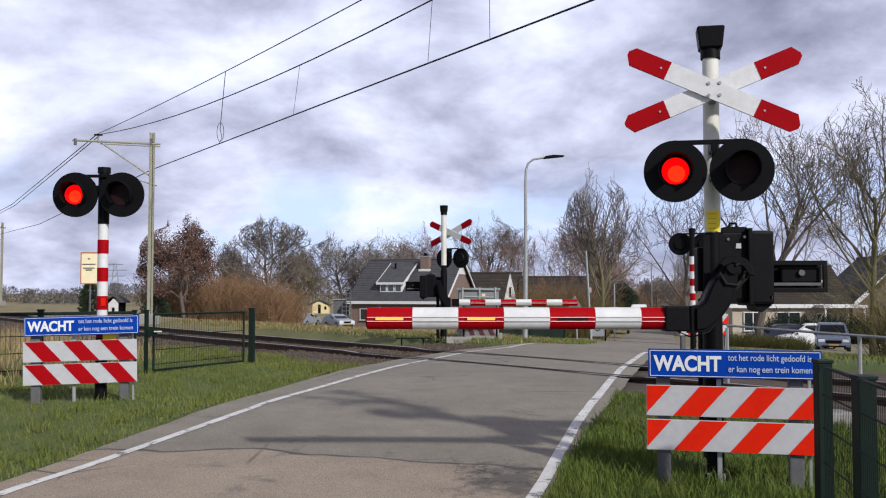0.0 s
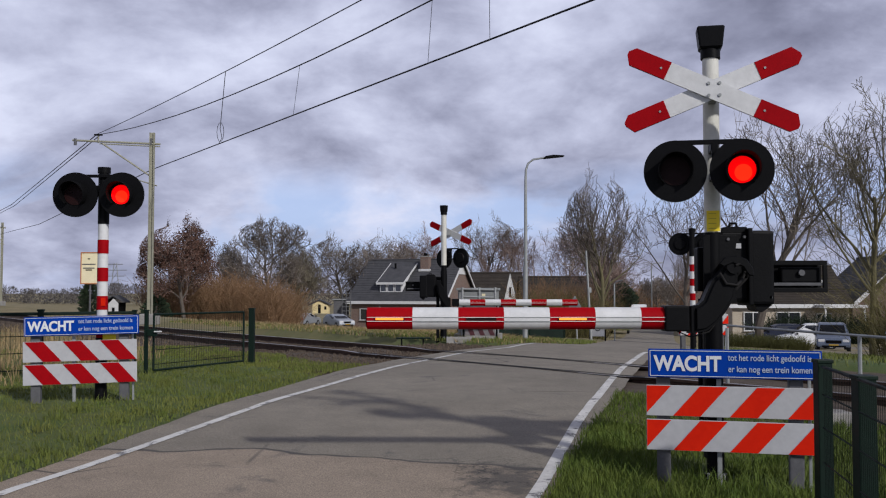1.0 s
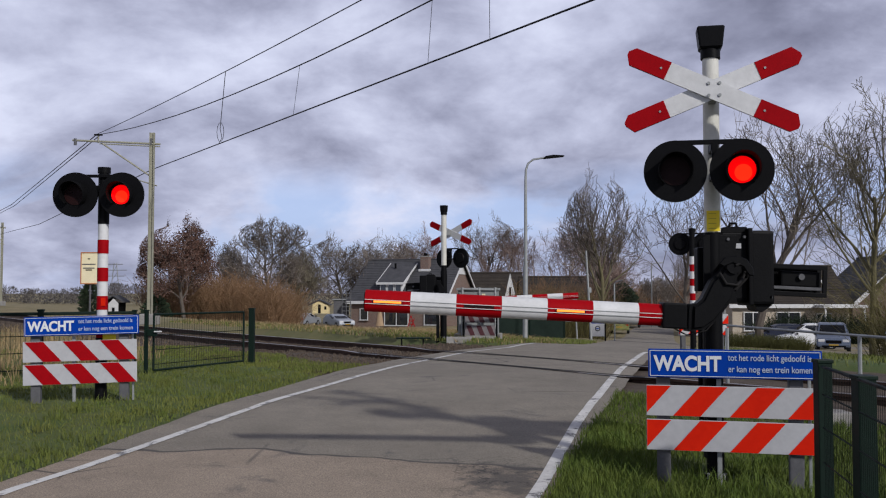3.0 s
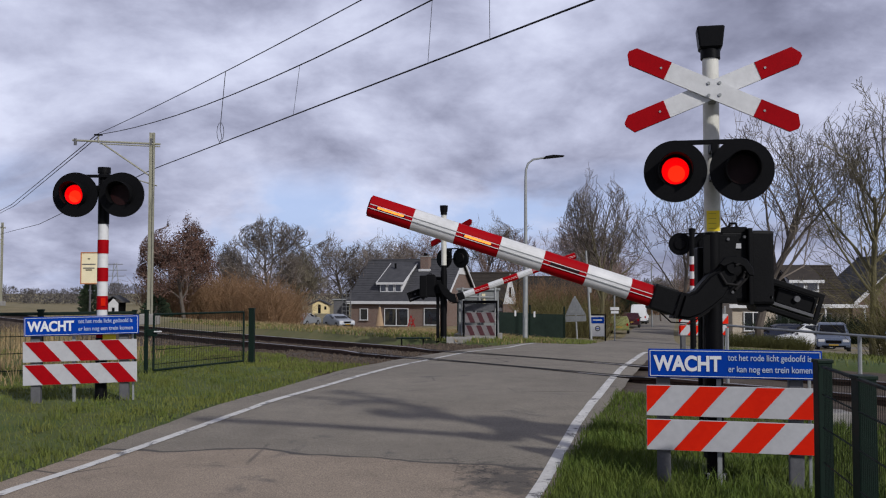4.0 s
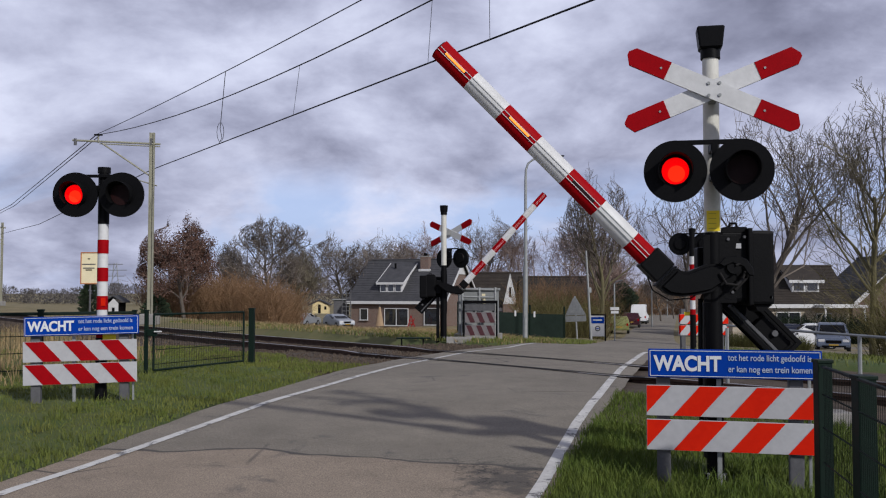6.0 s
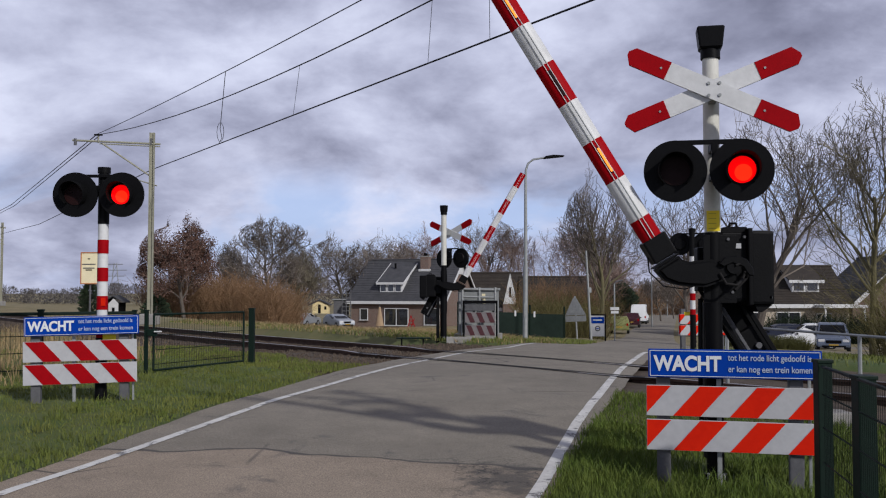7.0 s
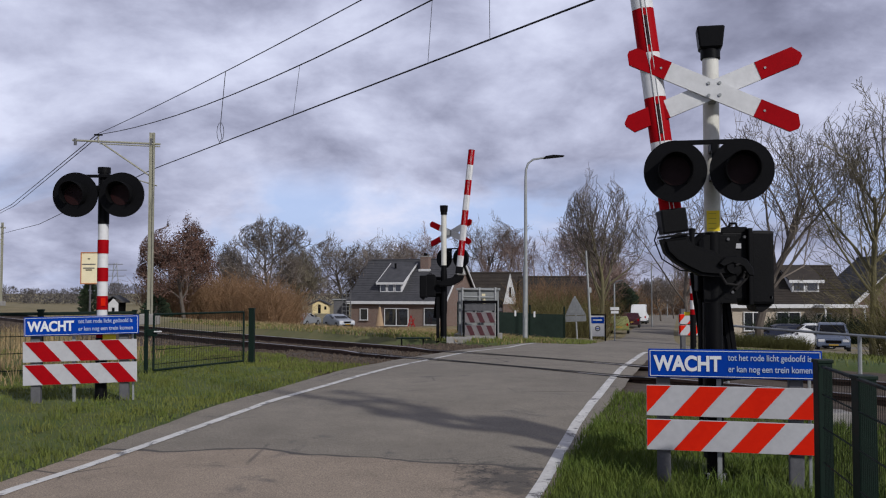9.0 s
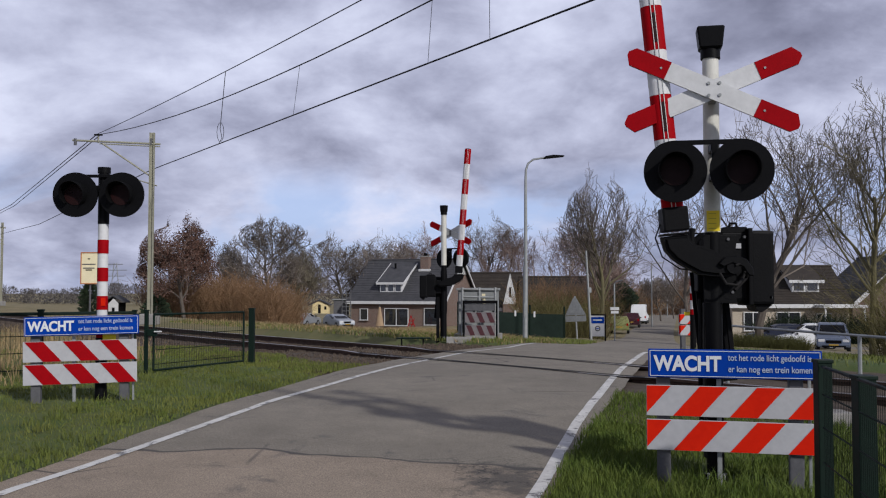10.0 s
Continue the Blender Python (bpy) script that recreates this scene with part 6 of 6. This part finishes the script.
    brush(8, 23, 31, 66, 70, 1.0, 2.2, 1500, CONIFER, "hedge", "dark hedge before the pale house", bend=0.5, r=0.03)
    # dark evergreen by the road and small ones by the track
    rng = random.Random(77)
    for name, label, cx, cy, w, h, n in (("evergreen", "dark green clipped evergreen beside the parked van", 20.6, 112, 3.6, 4.6, 5000), ("evergreen", "small dark evergreen bush beside the track", -20.8, 56, 0.75, 1.7, 900),
                                         ("evergreen", "low dark evergreen bush by the mast", -16.9, 56, 1.0, 1.2, 900), ("evergreen", "rounded dark shrub behind the parked cars", 33.5, 60, 2.5, 3.2, 2500)):
        v, f = [], []
        for _ in range(n):
            a, u = rng.random() * math.tau, rng.random()
            rr = w * math.sqrt(rng.random()) * (1 - 0.75 * u ** 2) * (0.85 + 0.3 * noise.noise((a, u * 3, cx)))
            p = Vector((math.cos(a) * rr, math.sin(a) * rr, u * h))
            d = Vector((math.cos(a), math.sin(a), rng.uniform(-0.2, 0.9))).normalized() * rng.uniform(0.08, 0.22) * (1 + w / 4)
            e = d.orthogonal().normalized() * d.length * 0.4
            i = len(v)
            v += [tuple(p - e), tuple(p + e), tuple(p + d)]
            f.append((i, i + 1, i + 2))
        s = thing(name, pose(cx, cy, ground_z(cx, cy)), label, "shrub", "evergreens")
        plain("foliage", v, f, CONIFER, s)
        part("trunk", rod((0, 0, -0.1), (0, 0, h * 0.6), 0.06 + w * 0.02, n=6), BARK, s)
    # woods along the horizon, as loose crowns of small flakes
    rng = random.Random(5)
    def woods(x0, x1, y0, y1, count, low, high, label):
        v, f = [], []
        for _ in range(count):
            x, y = rng.uniform(x0, x1), rng.uniform(y0, y1)
            k = 0.5 + 0.6 * noise.noise((x * 0.035, 3, 1)) + 0.25 * noise.noise((x * 0.16, 1, 7))
            h = low + (high - low) * min(1.2, max(0.0, k))
            w = rng.uniform(1.6, 3.2)
            for _ in range(90):
                a, u = rng.random() * math.tau, rng.random()
                rr = w * math.sqrt(rng.random()) * math.sqrt(max(0.05, 1 - (2 * u - 0.9) ** 2))
                p = Vector((x + math.cos(a) * rr, y + math.sin(a) * rr, -2.6 + h * u))
                d = Vector((rng.gauss(0, 0.5), rng.gauss(0, 0.5), rng.uniform(0.2, 1))).normalized() * rng.uniform(0.3, 0.9)
                e = Vector((rng.gauss(0, 1), rng.gauss(0, 1), 0)).normalized() * 0.16
                i = len(v)
                v += [tuple(p - e), tuple(p + e), tuple(p + d)]
                f.append((i, i + 1, i + 2))
        tagged(plain("far_woods", v, f, FAR_WOOD), label, "woods", kind="stuff")
    woods(-215, -60, 290, 330, 330, 2.6, 8.0, "grey-brown line of distant woods")
    woods(-60, 150, 250, 310, 380, 3.5, 9.5, "grey-brown distant woods behind the village")
    # pylon on the horizon
    p = thing("power_pylon", pose(-138, 400, -2.5), "distant steel lattice power pylon", "pylon")
    for sx in (-1, 1):
        part("leg", rod((sx * 2.2, 0, 0), (sx * 0.5, 0, 16), 0.18, n=4), STEEL, p)
    for z, wd in ((10.5, 4.0), (13.0, 5.0), (15.5, 3.2)):
        part("cross_arm", rod((-wd, 0, z), (wd, 0, z), 0.16, n=4), STEEL, p)
    for i in range(5):
        z, k = i * 3.0, 2.2 - i * 0.32
        part("lattice", rod((-k, 0, z), (k - 0.32, 0, z + 3.0), 0.10, n=4), STEEL, p)
    # grass
    r = random.Random(9)
    blades("verge_grass", "short green grass beside the road sign", verge_spots(r, 56000, 0.5, 4.2, 4.0, 11.5, 1.2), GRASS_DEEP, 0.070, 0.0038, 1)
    blades("verge_grass", "short green grass on the road verge", verge_spots(r, 80000, -8.0, 0.2, 5.2, 18.5, 1.1), GRASS, 0.042, 0.0050, 2)
    tuft = []
    for _ in range(330):
        cx, cy = r.uniform(0.8, 3.4), r.uniform(4.6, 8.5)
        if on_grass(cx, cy, 0.1):
            tuft += [(cx + r.gauss(0, 0.05), cy + r.gauss(0, 0.05), ground_z(cx, cy)) for _ in range(26)]
    blades("grass_tufts", "longer deep green grass tufts around the sign posts", tuft, GRASS_DEEP, 0.14, 0.0032, 13, 0.9)
    tuft = []
    for _ in range(260):
        cx, cy = r.uniform(-7, -2.2), r.uniform(7.0, 13)
        if on_grass(cx, cy, 0.15):
            tuft += [(cx + r.gauss(0, 0.06), cy + r.gauss(0, 0.06), ground_z(cx, cy)) for _ in range(26)]
    blades("grass_tufts", "longer green grass tufts on the verge", tuft, GRASS, 0.11, 0.0032, 3, 0.9)
    dry = []
    while len(dry) < 10000:
        x, y = r.uniform(-9.5, 3.0), 21.5 + 42 * r.random() ** 0.8
        if across(x, y) > 3.2 and on_grass(x, y, 0.2):
            dry.append((x, y, ground_z(x, y)))
    blades("dry_grass", "straw-coloured tall grass beyond the track", dry, STRAW, 0.16, 0.011, 4, 1.8)
    mid = []
    while len(mid) < 18000:
        x, y = r.uniform(-10, 2.5), 19.5 + 20 * r.random()
        if across(x, y) > 2.9 and on_grass(x, y, 0.05):
            mid.append((x, y, ground_z(x, y)))
    blades("dry_grass", "short straw and green grass beside the far rail", mid[::3], STRAW, 0.10, 0.010, 14, 1.2)
    blades("verge_grass", "short green grass beside the far rail", mid[1::3] + mid[2::3], GRASS, 0.09, 0.010, 15, 1.2)
    reed = []
    while len(reed) < 9000:
        x, y = r.uniform(-16, -4.6), r.uniform(11.0, 24)
        if across(x, y) < -3.4:
            reed.append((x, y, ground_z(x, y)))
    blades("dry_grass", "straw and green rough grass behind the fence", reed, STRAW, 0.30, 0.006, 5, 0.8)
    green = []
    while len(green) < 9000:
        x, y = r.uniform(-1.5, 5.5), 20.0 + 18 * r.random()
        if on_grass(x, y, 0.05) and across(x, y) > 3.0:
            green.append((x, y, ground_z(x, y)))
    blades("verge_grass", "green verge grass around the far signal", green, GRASS, 0.10, 0.008, 6)
    green = []
    while len(green) < 7000:
        x, y = r.uniform(4.8, 16), 12.0 + 20 * r.random()
        if on_grass(x, y, 0.1) and across(x, y) > 3.0:
            green.append((x, y, ground_z(x, y)))
    blades("verge_grass", "green verge grass beyond the railing", green, GRASS, 0.12, 0.008, 7)


plants()


# ---- what moves ----
def lit_rows(light, spans):
    """The light slides to the front of its lens while lit, and back into the housing when dark."""
    out, back = (Matrix.Translation(Vector(light[k])) for k in ("out", "back"))
    rows, last = [], None
    lit = any(a <= 0 < b for a, b in spans)
    rows.append((0.0, out if lit else back))
    for a, b in spans:
        if a > 0:
            rows += [(a - 0.034, back), (a, out)]
        if b < 10:
            rows += [(b - 0.034, out), (b, back)]
    rows.append((10.0, rows[-1][1]))
    return rows


def motions():
    walk(BOOM, [(t, pose(*PIVOT, 0, a, 0)) for t, a in BOOM_TURN])
    walk(FAR_BOOM, [(t, pose(*FAR_PIVOT, 0, -a, 0)) for t, a in FAR_TURN])
    period = 0.655
    left = [(0.57 + period * k, 0.965 + period * k + 0.03) for k in range(-1, 13)]
    left = [(max(a, -0.1), min(b, 8.86)) for a, b in left if a < 8.8]
    right = [(0.295 + period * k, 0.600 + period * k) for k in range(0, 14)]
    right = [(a, min(b, 8.86)) for a, b in right if a < 8.83]
    for light in (SIG_L, LEFT_L, BOOM_LIGHTS[4]):
        walk(light, lit_rows(light, left))
    for light in (SIG_R, LEFT_R, BOOM_LIGHTS[2]):
        walk(light, lit_rows(light, right))
    walk(BOOM_LIGHTS[6], lit_rows(BOOM_LIGHTS[6], [(-0.1, 8.86)]))


motions()
